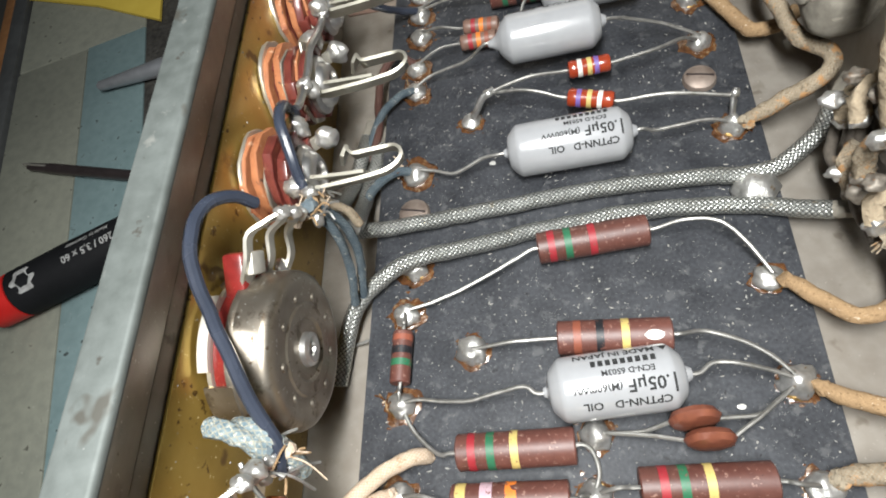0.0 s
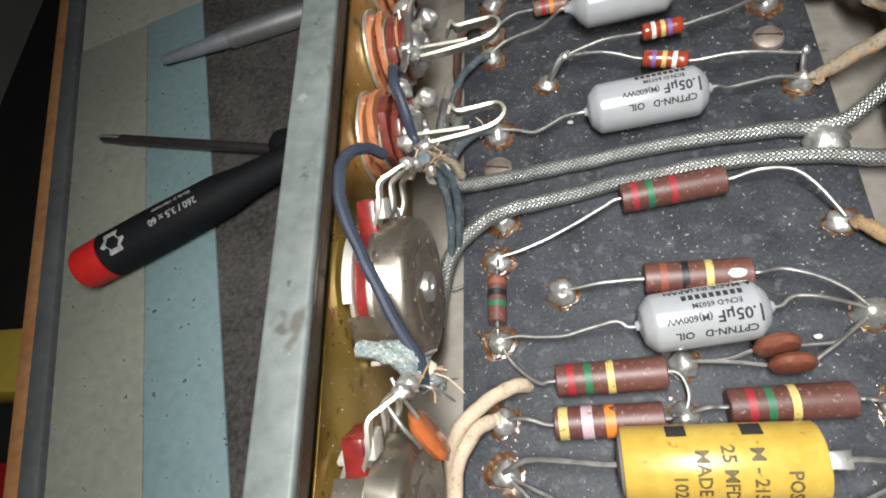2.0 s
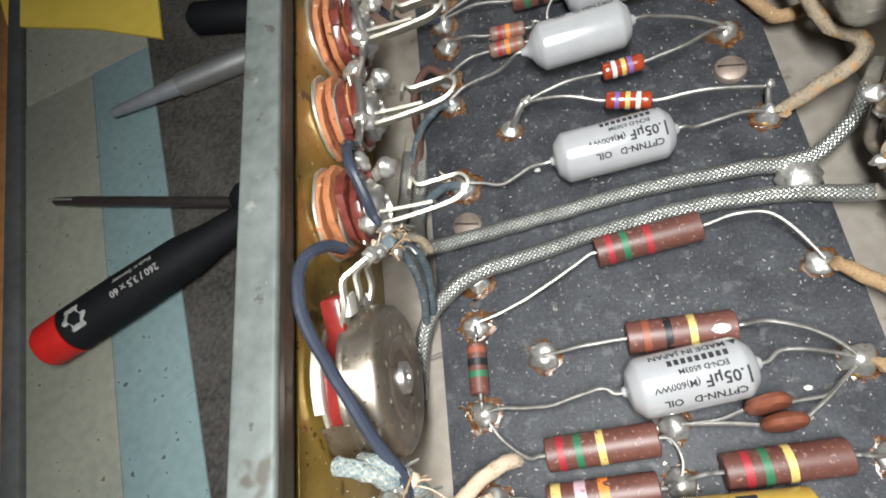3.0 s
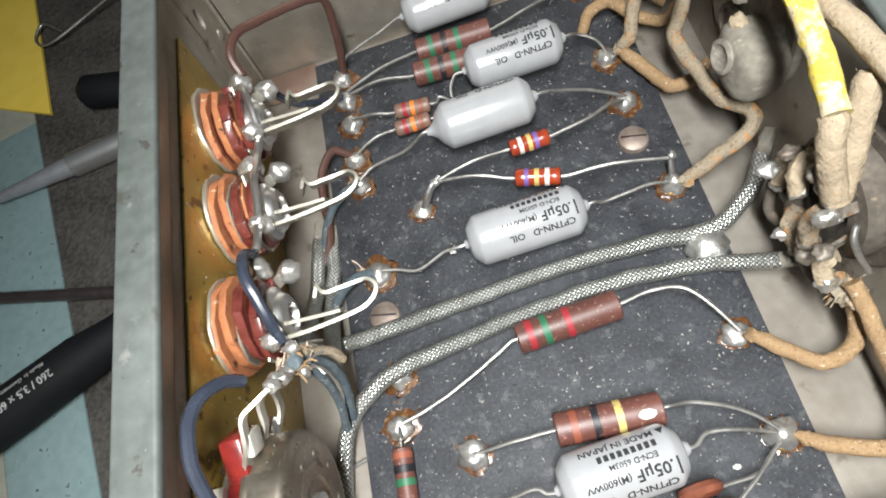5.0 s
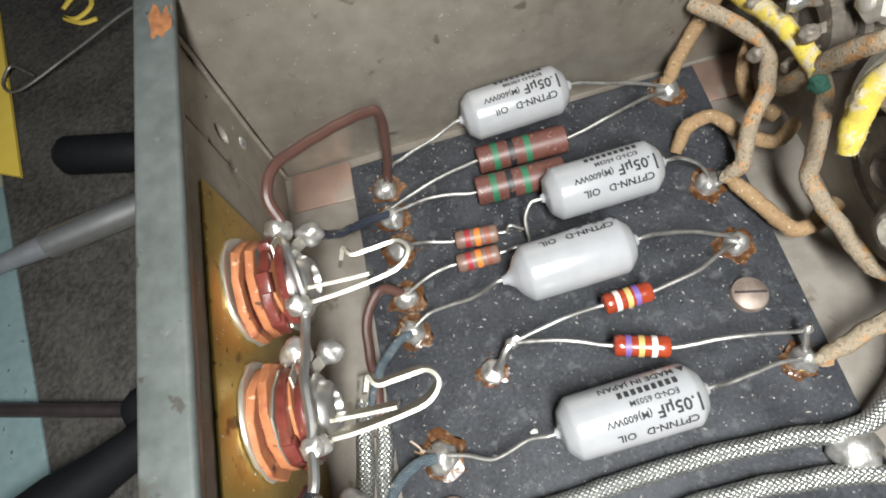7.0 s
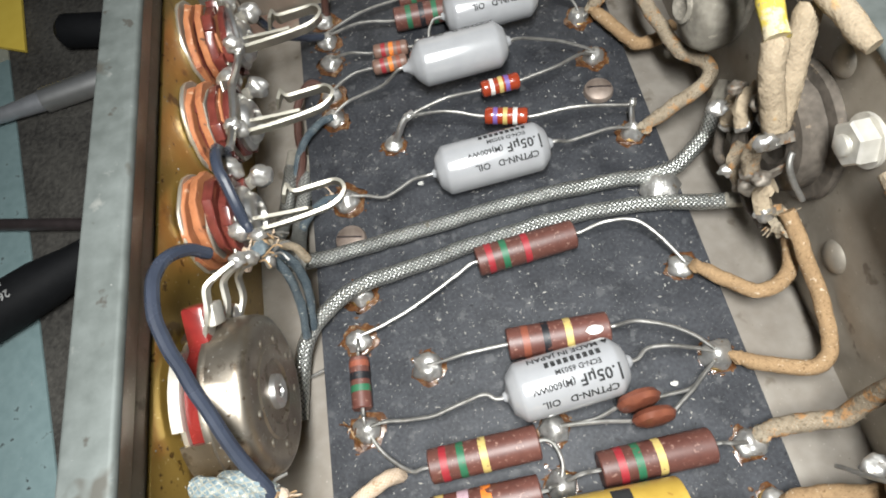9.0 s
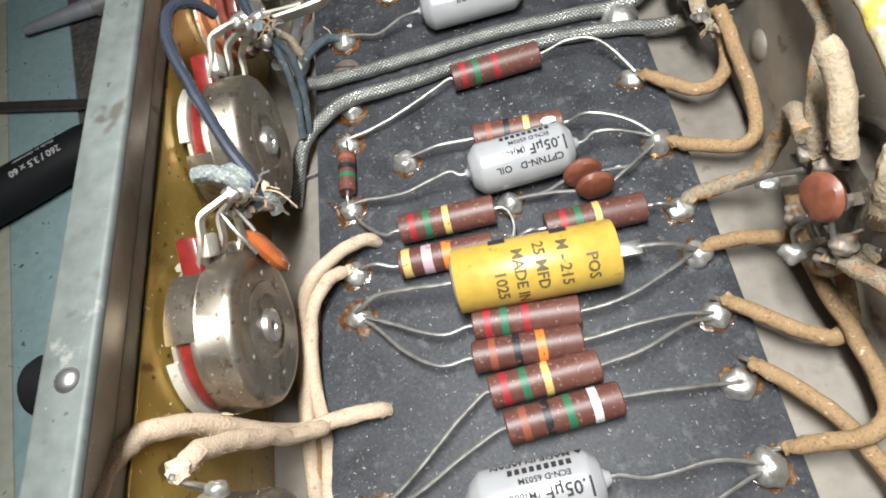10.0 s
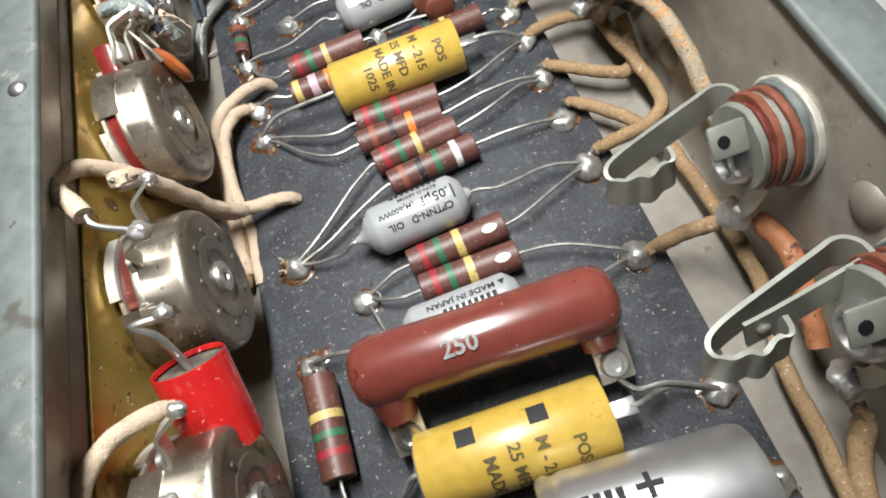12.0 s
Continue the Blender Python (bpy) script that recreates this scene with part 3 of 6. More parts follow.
# ---- resistors ----
def wire_to(body_end, axis, target, sag=0.0, via=()):
    e = Vector(body_end)
    pts = [e - Vector(axis) * 0.6, e + Vector(axis) * 1.4, *via, target]
    if not via:
        m_ = (e + Vector(target)) / 2
        pts.insert(2, m_ + Vector((0, 0, 1.2 + sag)) + Vector((RND.uniform(-0.5, 0.5), RND.uniform(-0.6, 0.6), 0)))
    return pts


def barrel_put(a, x, y, z, r):
    """Sends (u along, v round) to the barrel's skin; v = 0 is the top, growing towards the near side."""
    near, top = (y, z)
    if near.y > 0:
        near = -near
    return lambda u, v: a + x * u + (top * math.cos(v / r) + near * math.sin(v / r)) * r


def resistor(a, b, r, bands, left=None, right=None, body=BROWN, label="brown carbon resistor with colour bands lying on the board", dot=False, lead_r=0.37, group="carbon resistors", round_ends=False):
    a, b = Vector(a), Vector(b)
    length = (b - a).length
    x, y, z = frame_of(b - a)
    t_ = thing("resistor", (a + b) / 2, label, "resistor", group)
    if round_ends:
        prof = [(0, 0), (0.05, r * 0.5), (0.3, r * 0.92), (0.9, r * 1.06), (1.8, r), (length - 1.8, r), (length - 0.9, r * 1.06), (length - 0.3, r * 0.92), (length - 0.05, r * 0.5), (length, 0)]
    else:
        prof = [(0.35, 0), (0.12, r * 0.55), (0, r * 0.9), (0.22, r), (length * 0.5, r * 1.004), (length - 0.22, r), (length, r * 0.9), (length - 0.12, r * 0.55), (length - 0.35, 0)]
    part("body", lathe(prof, a, x, 24, 0.05, len(bpy.data.objects) % 97), body, t_)
    for f, colour, w in bands:
        s = f * length
        rr = r * (1.0 if not round_ends else 1.004)
        part("colour_band", lathe([(s - w / 2, rr * 0.97), (s - w / 2 + 0.05, rr + 0.055), (s + w / 2 - 0.05, rr + 0.055), (s + w / 2, rr * 0.97)], a, x, 24, 0.05, 5), BAND[colour], t_, colour + " painted band")
    if dot:
        put = barrel_put(a, x, y, z, r + 0.07)
        c_u, shp = length * 0.84, []
        pts = [Vector((c_u, 0.9, 0))] + [Vector((c_u + 1.5 * math.cos(k * math.tau / 14) * (1 + 0.08 * math.sin(3 * k)), 0.9 + 0.85 * math.sin(k * math.tau / 14), 0)) for k in range(14)]
        shp.append((pts, [(0, k + 1, (k + 1) % 14 + 1) for k in range(14)]))
        part("paint_dot", on_barrel(shp, put), WHITE, t_, "white paint dot")
    for end, ax, path in ((a, -x, left), (b, x, right)):
        if path:
            if isinstance(path, dict):
                pts = wire_to(end, ax, **path)
            else:
                pts = wire_to(end, ax, path)
            part("lead", tube(pts, lead_r, 8, 6, 0.12, end.x), LEAD, t_)
    return t_


W1 = 1.35
GBG = [(0.2, "green", W1), (0.38, "black", W1), (0.56, "green", W1)]
RGR = [(0.13, "red", W1), (0.28, "green", W1), (0.5, "red", W1)]
RGY = [(0.14, "red", W1), (0.3, "green", W1), (0.5, "yellow", W1)]
resistor((19.9, 104.4, 3), (38.3, 104.6, 3), 2.9, GBG, J("Lb", 2, 0, 1), dict(target=J("Ra", 1.8, -1, -1), via=[(48, 106, 4.5), (56, 108.5, 4)]))
resistor((18.1, 97.5, 3), (36.0, 97.4, 3), 2.9, GBG, J("Lb", 2.2), dict(target=(43, 97.2, 2)))
resistor((25.8, 28.0, 3.3), (45.4, 29.9, 3.3), 2.9, RGR, dict(target=J("Li", 2.2), via=[(20, 25.5, 3), (9, 20.5, 2.2)]), dict(target=J("Re", 2.6), via=[(52, 30.3, 5), (57, 29.4, 5), (60.5, 25.5, 4.5)]))
resistor((28.2, 10.6, 3.2), (46.6, 10.2, 3.2), 2.9, [(0.18, "brown", W1), (0.38, "black", W1), (0.6, "yellow", W1)], J("M2", 1.9), dict(target=J("Rf", 3), via=[(52, 9.5, 5.5), (59, 6.5, 4.8)]), dot=True)
resistor((0.3, 13.8, 2.3), (0.1, 4.2, 2.3), 1.85, [(0.14, "brown", 1.2), (0.38, "black", 1.4), (0.62, "green", 1.3)], J("Li", 2.0), J("Lj", 2.0), label="small brown carbon resistor joining two eyelets", group="small carbon resistors")
resistor((10.9, -7.8, 3.2), (29.8, -7.0, 3.2), 2.9, RGY, dict(target=J("Lj", 1.5), via=[(7.5, -7.8, 2.6), (3.5, -4.5, 1.8)]), dict(target=J("M4", 1.6), via=[(32.5, -8.2, 3), (33, -11, 2.4)]))
resistor((10.1, -15.3, 3), (28.4, -14.7, 3), 2.8, [(0.09, "yellow", 1.7), (0.31, "pink", 2.0), (0.52, "orange", 1.8)], J("Lk", 1.8), J("M4", 1.8))
resistor((38.6, -13.1, 3), (57.3, -12.4, 3), 2.9, [(0.18, "red", W1), (0.33, "green", W1), (0.52, "yellow", W1)], J("M4", 1.8), J("Rg", 1.8))
resistor((22.4, -29.9, 3), (41.3, -30.4, 3), 2.85, [(0.14, "red", W1), (0.3, "green", W1), (0.5, "red", W1)], dict(target=J("Ll", 1.8), via=[(16, -30.6, 3.2), (8, -27, 2.6)]), dict(target=J("Rh", 1.8), via=[(50, -29.4, 3.6), (58, -26, 3.4)]))
resistor((21.6, -35.7, 3), (40.6, -35.6, 3), 2.85, [(0.19, "brown", W1), (0.41, "black", W1), (0.63, "orange", 1.6)], dict(target=J("Ll", 1.5, 0, -0.6), via=[(15.5, -36.2, 3.2), (9.5, -32.5, 2.8), (4, -26.5, 2.2)]), dict(target=J("Ri", 1.8), via=[(50, -34.8, 3.8), (58, -34.2, 3.2)]))
resistor((23.6, -42.2, 3), (42.3, -40.4, 3), 2.85, [(0.14, "red", W1), (0.32, "green", W1), (0.52, "yellow", W1)], dict(target=J("Lm", 2.2), via=[(17, -46.5, 3.4), (8, -54.5, 3)]), dict(target=J("Ri", 1.4, 0, -0.8), via=[(50, -39.2, 3.8), (58, -36, 3.2)]))
resistor((25.4, -48.4, 3), (44.5, -46.3, 3), 2.85, [(0.16, "brown", W1), (0.36, "black", W1), (0.55, "green", W1), (0.77, "white", 1.5)], dict(target=J("Lm", 2.0, 0.6, -0.4), via=[(18, -51.5, 3), (9, -56.5, 2.6)]), J("Rj", 1.6))
resistor((24.2, -67.4, 3), (43.7, -66.2, 3), 2.9, [(0.16, "red", W1), (0.32, "green", W1), (0.52, "yellow", 1.6)], dict(target=J("M5", 1.8), via=[(20, -68.2, 3.2)]), dict(target=J("Rk", 2.2), via=[(50, -65, 3.6), (58, -61.5, 3.2)]), dot=True)
resistor((24.9, -73.2, 3), (44.0, -73.0, 3), 2.9, [(0.16, "red", W1), (0.32, "green", W1), (0.52, "yellow", 1.6)], dict(target=J("M5", 1.6), via=[(20, -73.2, 3.2)]), dict(target=J("Rl", 2.2), via=[(52, -74.6, 4.0), (60, -78.3, 3.4)]), dot=True)
resistor((2.6, -83.0, 4.5), (2.7, -101.1, 4.5), 2.95, [(0.42, "yellow", 1.6), (0.6, "green", W1), (0.77, "red", W1)], J("Ln", 2.2), (2.8, -108, 2), label="brown carbon resistor lying along the board's edge")
SMALL = "small carbon film resistors"
resistor((11.6, 87.8, 3.6), (20.2, 87.2, 3.6), 1.75, [(0.3, "red", 1.1), (0.52, "orange", 1.1), (0.74, "brown", 1.0)], J("Lc", 2), (25, 87, 3), TANR, "small pale brown resistor with red and orange bands", group=SMALL, round_ends=True, lead_r=0.35)
resistor((10.9, 82.9, 3.6), (19.5, 83.1, 3.6), 1.75, [(0.3, "red", 1.1), (0.52, "orange", 1.1), (0.74, "brown", 1.0)], J("Ld", 2), (25, 83, 4), TANR, "small pale brown resistor with red and orange bands", group=SMALL, round_ends=True, lead_r=0.35)
POST = (17.3, 65.2, 5.2)
RDP = (64.4, 55.8, 5.2)
resistor((34.3, 67.9, 5.6), (43.2, 68.4, 5.6), 1.8, [(0.28, "white", 1.0), (0.5, "yellow", 1.0), (0.66, "violet", 1.0)], POST, dict(target=J("Rc", 2.4, -1, -1), via=[(52, 70, 5.6), (58, 73, 4.4)]), REDR, "small glossy red-brown resistor raised on its leads", group=SMALL, round_ends=True, lead_r=0.38)
resistor((33.7, 60.7, 5.6), (42.9, 58.2, 5.6), 1.8, [(0.26, "violet", 1.0), (0.48, "yellow", 1.0), (0.7, "white", 1.0)], POST, RDP, REDR, "small glossy red-brown resistor raised on its leads", group=SMALL, round_ends=True, lead_r=0.38)
post = thing("wire_post", JOINT["M1"] + (0,), "bent tinned wire post soldered into an eyelet", "wire")
part("lead", tube([J("M1", 0.5), (14.5, 62.6, 3.2), (16, 64.2, 4.8), POST, (18.6, 66, 5.4)], 0.75, 8, 5, 0.1), TIN, post)
part("solder", blob(POST, 1.3, 1.0, 0.9, 4, 0.3), SOLDER, post)
post = thing("wire_post", JOINT["Rd"] + (0,), "bent tinned wire post soldered into an eyelet", "wire")
part("lead", tube([J("Rd", 1), (64.2, 54, 3.5), RDP, (64.8, 56.6, 6.4)], 0.6, 8, 5, 0.1), TIN, post)
part("solder", blob((64.5, 55.9, 5.6), 0.9, 0.8, 1.1, 9, 0.3), SOLDER, post)


# ---- grey oil capacitors ----
CAP_LINES = (("CPTNN-D   OIL", 1.9, 3.3), (".05\u00b5F", 2.7, 0.4), ("(M)600WV", 1.6, 0.6), ("ECN-D 6503M", 1.3, -1.5), ("MADE IN JAPAN", 1.75, -5.2))


def capacitor(a, b, r, turn, left, right, cone=0.0):
    a, b = Vector(a), Vector(b)
    length = (b - a).length
    x, y, z = frame_of(b - a)
    t_ = thing("capacitor", (a + b) / 2, "pale grey tubular oil capacitor with black printing, tinned leads", "capacitor", "grey capacitors")
    c0 = cone
    prof = [(-1.0 - c0, 0), (-1.0 - c0, 0.7), (-0.4 - c0 * 0.8, 1.0), (0.0 - c0 * 0.4, 1.9 if c0 else 2.6), (0.15, 3.3), (0.45, 3.65), (1.7, r * 0.95), (2.1, r * 0.99), (2.6, r), (length * 0.5, r * 1.008), (length - 2.6, r),
            (length - 2.1, r * 0.99), (length - 1.7, r * 0.95), (length - 0.35, r * 0.70), (length - 0.05, r * 0.62), (length + 0.1, 1.6), (length + 1.2, 0.9), (length + 1.3, 0)]
    part("body", lathe(prof, a, x, 36, 0.04, a.x), CAPG, t_)
    put0 = barrel_put(a, x, y, z, r * 1.008 + 0.06)

    def put(u, v):
        return put0(length - 1.9 - u, v + turn * r)
    ink = []
    for body, size, v in CAP_LINES:
        sh = letters(body, size)
        du = 0.9
        if body.startswith("(M)"):
            du = 7.7
        elif size < 1.8:
            du = 2.6 if body[0] == "E" else 2.0
        ink.append(shifted(sh, du, v))
    ink.append(rect_shape(0.0, 0.1, 0.36, 3.0, 1, 8))
    ink.append(([Vector((0.1, -5.2, 0)), Vector((1.5, -5.2, 0)), Vector((0.8, -3.9, 0))], [(0, 1, 2)]))
    for k in range(9):
        ink.append(rect_shape(2.2 + k * 1.12, -3.35, 2.95 + k * 1.12, -2.25, 1, 3))
    part("printing", on_barrel(ink, put), INK, t_, "black printed lettering", smooth=0)
    for end, ax, path in ((a - x * (0.8 + c0), -x, left), (b + x * 1.1, x, right)):
        pts = wire_to(end, ax, **path) if isinstance(path, dict) else wire_to(end, ax, path)
        part("lead", tube(pts, 0.37, 8, 6, 0.22, end.y), LEAD, t_)


capacitor((19.2, 111.6, 8.2), (40.4, 113.1, 8.2), 5.05, 0.0, dict(target=J("La", 2.2), via=[(13, 109.4, 8.0), (5, 107.4, 6.4), (2.5, 107.0, 5.4)]), dict(target=J("Ra", 2), via=[(49, 112.6, 6.5), (57, 111.8, 4.2)]))
capacitor((30.2, 90.0, 7.8), (51.9, 91.2, 7.8), 5.1, 0.05, dict(target=(25.5, 84, 3), via=[(27, 89.5, 7.5), (25.6, 87.5, 6)]), dict(target=J("Rb", 2), via=[(56.5, 92, 6.4), (60, 90.5, 5.0)]))
capacitor((20.9, 75.6, 9.0), (41.8, 76.9, 9.0), 5.2, -1.25, dict(target=J("Le", 2), via=[(13, 74.8, 6), (5, 75, 3.4)]), dict(target=J("Rc", 2.4), via=[(50, 77.5, 7), (57, 76.5, 4.5)]), cone=1.6)
capacitor((21.4, 48.9, 5.4), (44.9, 50.4, 5.4), 5.25, 0.10, dict(target=J("Lf", 2.3), via=[(16, 49, 4.6), (10, 47.4, 2.8), (5, 49, 2.4)]), dict(target=J("Rd", 2.6), via=[(50, 50.6, 4.4), (58, 51.8, 4)]))
capacitor((26.4, 1.0, 5.4), (47.0, 2.9, 5.4), 5.2, 0.12, dict(target=J("Lj", 2.2), via=[(21.5, 2.0, 5.4), (12, 0.4, 3.4), (4, 1.2, 2.6)]), dict(target=J("Rf", 3), via=[(52, 4.6, 5.6), (57, 4, 5.2)]))
capacitor((18.4, -59.6, 5.2), (38.6, -58.2, 5.2), 5.0, -0.12, dict(target=J("Lm", 2), via=[(12, -60.5, 3.6), (7, -59.8, 2.6)]), dict(target=J("Rk", 2.5), via=[(46, -59, 4.8), (56, -57.8, 4.0)]), cone=1.6)
capacitor((20.2, -82.2, 5.2), (41.6, -81.6, 5.2), 5.0, 0.55, dict(target=J("M5", 1.6), via=[(16.5, -79, 4), (15, -74, 2.6)]), dict(target=J("Rl", 2), via=[(50, -83.6, 4.4), (58, -82, 3.6)]))


# ---- yellow electrolytic capacitors ----
def yellow_capacitor(a, b, r, turn, left, right, lines, words, square_at=-4.6):
    a, b = Vector(a), Vector(b)
    length = (b - a).length
    x, y, z = frame_of(b - a)
    t_ = thing("electrolytic_capacitor", (a + b) / 2, "mustard yellow waxed cardboard electrolytic capacitor with dark printing", "capacitor", "yellow capacitors")
    part("sleeve", lathe([(0, r * 0.80), (0, r * 0.97), (0.3, r), (length * 0.5, r * 1.006), (length - 0.3, r), (length, r * 0.97), (length, r * 0.80)], a, x, 40, 0.05, 3), YEL, t_)
    part("end_plug", lathe([(-0.9, 0), (-0.9, r * 0.35), (-0.45, r * 0.78), (0.1, r * 0.86), (0.6, r * 0.8)], a, x, 28), GREYEND, t_, "grey fibre end plug")
    put0 = barrel_put(a, x, y, z, r + 0.12)
    shapes = []
    for body, frac, v0 in words:
        pts, faces = letters(body, 2.7, True)
        shapes.append(([Vector((length * frac + p.y, v0 + p.x * 1.0, 0)) for p in pts], faces))
    part("printing", on_barrel(shapes, lambda u, v: put0(u, v + turn * r)), INKY, t_, "worn dark printed lettering", smooth=0)
    marks = [rect_shape(length * f, square_at, length * f + 3.0, square_at + 2.9, 2, 4) for f in lines]
    part("black_mark", on_barrel(marks, lambda u, v: put0(u, v + turn * r)), INK, t_, "black printed squares", smooth=0)
    tab = thing_tab(b + x * 0.2, x, t_)
    for end, ax, path in ((a - x * 0.6, -x, left), (b + x * 4.2, x, right)):
        pts = wire_to(end, ax, **path) if isinstance(path, dict) else wire_to(end, ax, path)
        part("lead", tube(pts, 0.5, 8, 6, 0.15, end.y), LEAD, t_)


def thing_tab(p, x, parent):
    bm = box(-0.4, -1.3, -0.6, 4.4, 1.3, 0.6, 0.25)
    for v in bm.verts:
        if v.co.x > 2:
            v.co.y *= 1.15
            v.co.z *= 0.6
    fx, fy, fz = frame_of(x)
    m_ = Matrix.Translation(p) @ Matrix((fx, fy, fz)).transposed().to_4x4()
    return part("crimped_tab", moved(bm, m_), TIN, parent, "crimped tinned terminal tab")


yellow_capacitor((20.8, -22.4, 6.5), (49.2, -22.0, 6.5), 5.9, 0.0, dict(target=J("Ll", 2.2), via=[(14, -22.0, 6), (5.5, -21.4, 4.6)]), J("Rh", 2.2), (0.24, 0.62),
                 (("POS", 0.80, 1.8), ("M - 215", 0.64, -1.6), ("25 MFD", 0.50, -2.0), ("MADE IN", 0.37, -1.4), ("1025", 0.25, 2.2)), -6.6)
yellow_capacitor((16.9, -105.0, 7.0), (46.9, -105.6, 7.0), 6.3, 0.1, dict(target=(6, -112, 2), via=[(13, -106, 6)]), dict(target=J("Rm", 2), via=[(58, -104.5, 4)]), (0.22, 0.6),
                 (("POS", 0.78, 1.6), ("M - 215", 0.60, 0.2), ("25 MFD", 0.46, 0.0), ("MADE IN", 0.33, 0.8)))

# ---- big electrolytic can ----
can = thing("can_capacitor", (47, -120, 10), "large bare aluminium can capacitor lying on the board, marked plus", "capacitor")
part("can", lathe([(0, 0), (0, 7.6), (0.5, 8.2), (1.4, 8.5), (2.6, 8.1), (3.8, 8.5), (28, 8.55), (29.4, 8.1), (30, 6.5), (30.2, 0)], (32, -119.6, 11.2), (1, -0.06, 0), 40, 0.05), ALU, can)
put_can = barrel_put(Vector((32, -119.6, 11.2)), *frame_of((1, -0.06, 0)), 8.66)
part("plus_mark", on_barrel([rect_shape(12.6, -3.9, 16.2, -3.1, 4, 2), rect_shape(14.0, -5.3, 14.8, -1.7, 2, 6), *[rect_shape(4.0 + 1.5 * k, -4.2, 5.0 + 1.5 * k, -2.2, 1, 4) for k in range(5)]], put_can), INK, can, "black plus sign and worn printing", smooth=0)
part("lead", tube([(61.6, -121.4, 11.2), (65, -121.6, 7), J("Rn", 1.6)], 0.5), LEAD, can)
part("lead", tube([(32.4, -119.6, 11.2), (24, -122, 6), (14, -130, 1.5)], 0.5), LEAD, can)


# ---- ceramic disc capacitors ----
def disc_capacitor(c, normal, r, material, leads, label):
    x, y, z = frame_of(normal)
    c = Vector(c)
    t_ = thing("disc_capacitor", c, label, "capacitor", "ceramic discs")
    part("disc", lathe([(-1.3, 0), (-1.25, r * 0.55), (-0.85, r * 0.86), (0, r), (0.85, r * 0.86), (1.25, r * 0.55), (1.3, 0)], c, x, 26, 0.25, c.x), material, t_)
    for pts in leads:
        part("lead", tube(pts, 0.35, 7, 6, 0.1), LEAD, t_)


disc_capacitor((47.6, -3.6, 4.6), (0.10, -0.97, 0.12), 3.9, DISC, [[(44, -4, 3.8), (40, -5, 2.6), J("M3", 1.6)], [(51, -3.6, 4), (57, -3, 3), (60, -1, 3), J("Rf", 2)]], "brown ceramic disc capacitor leaning over the board")
disc_capacitor((49.4, -6.6, 4.2), (0.02, -0.98, 0.10), 3.8, DISC, [[(46, -6.6, 3.4), (40, -5.6, 3.2), J("M3", 2)], [(52.8, -6.4, 3.6), (57, -3.4, 3.6), J("Rf", 2.2)]], "brown ceramic disc capacitor leaning over the board")
disc_capacitor((-6.4, -19.8, 25.5), (0.75, 0.55, 0.1), 4.6, DISCO, [[(-7, -18, 29), (-9, -15, 32), (-10, -13, 33)], [(-6.5, -22, 29), (-8, -20, 32), (-10, -17, 34)]], "glossy orange ceramic disc capacitor by the potentiometer")

# ---- wirewound power resistor ----
wr = thing("power_resistor", (32, -90, 15), "glossy maroon enamel wirewound power resistor marked 250, bolted tabs", "resistor")
prof = [(0, 0), (0.15, 2.2), (0.8, 4.0), (2.2, 5.3), (4.2, 5.75), (20, 5.5), (39, 5.75), (41.2, 5.3), (42.6, 4.0), (43.2, 2.2), (43.4, 0)]
part("enamel_body", lathe(prof, (11.0, -89.2, 15.2), (1, -0.03, 0), 36, 0.12, 5), CERAM, wr)
for xx in (16.2, 49.6):
    neck = lathe([(0, 4.6), (2.4, 4.1), (5.2, 3.4), (6.8, 3.0), (7.0, 0)], (xx, -90.6, 14.5), (0.0, -0.78, -0.62), 20, 0.2, xx)
    part("enamel_neck", neck, CERAM, wr)
    xo = 0.2 if xx < 30 else 1.2
    tabm = Matrix.Translation((xx + xo, -98.6, 8.2)) @ Euler((radians(38), 0, 0)).to_matrix().to_4x4()
    part("terminal_tab", moved(box(-2.9, -3.4, -0.4, 2.9, 5.2, 0.4, 0.35), tabm), PALEMETAL, wr, "pinkish plated terminal tab")
    scr = lathe([(0.3, 2.3), (1.0, 2.3), (1.4, 2.0), (1.4, 1.25), (0.9, 1.1), (0.9, 0)], (xx + xo, -98.6, 8.2), (0, -0.616, 0.788), 20)
    part("hollow_rivet", scr, TIN, wr)
sh250 = letters("250", 3.8)
put250 = barrel_put(Vector((13.0, -89.26, 15.2)), *frame_of((1, -0.03, 0)), 5.78)
part("number", on_barrel([([Vector((13.4 + p.x, 3.2 - p.y, 0)) for p in sh250[0]], sh250[1])], put250), HANDPR, wr, "white stamped number", smooth=0)
part("lead", tube([(50.6, -101, 6.5), (53, -103.4, 5.5), (58, -104, 5), J("Rm", 2.4)], 0.5), LEAD, wr)
part("lead", tube([(16, -101, 6.5), (15, -104, 4), (9, -109, 2.2), (4, -114, 1.8)], 0.5), LEAD, wr)
part("lead", tube([J("Ln", 2.4), (8, -80.4, 5), (16, -83, 4.6)], 0.45), LEAD, wr)


# ---- potentiometers on the front panel ----
def lug(parent, pts, width=2.2, wide=(1, 0, 0), blob_at=None, seed=0, br=1.6):
    l_ = part("solder_lug", strip(pts, width, 0.55, wide), PALEMETAL, parent, "tinned solder lug")
    if blob_at:
        part("solder", blob(blob_at, br, br * 0.85, br * 0.9, seed, 0.35, 3), SOLDER, l_)


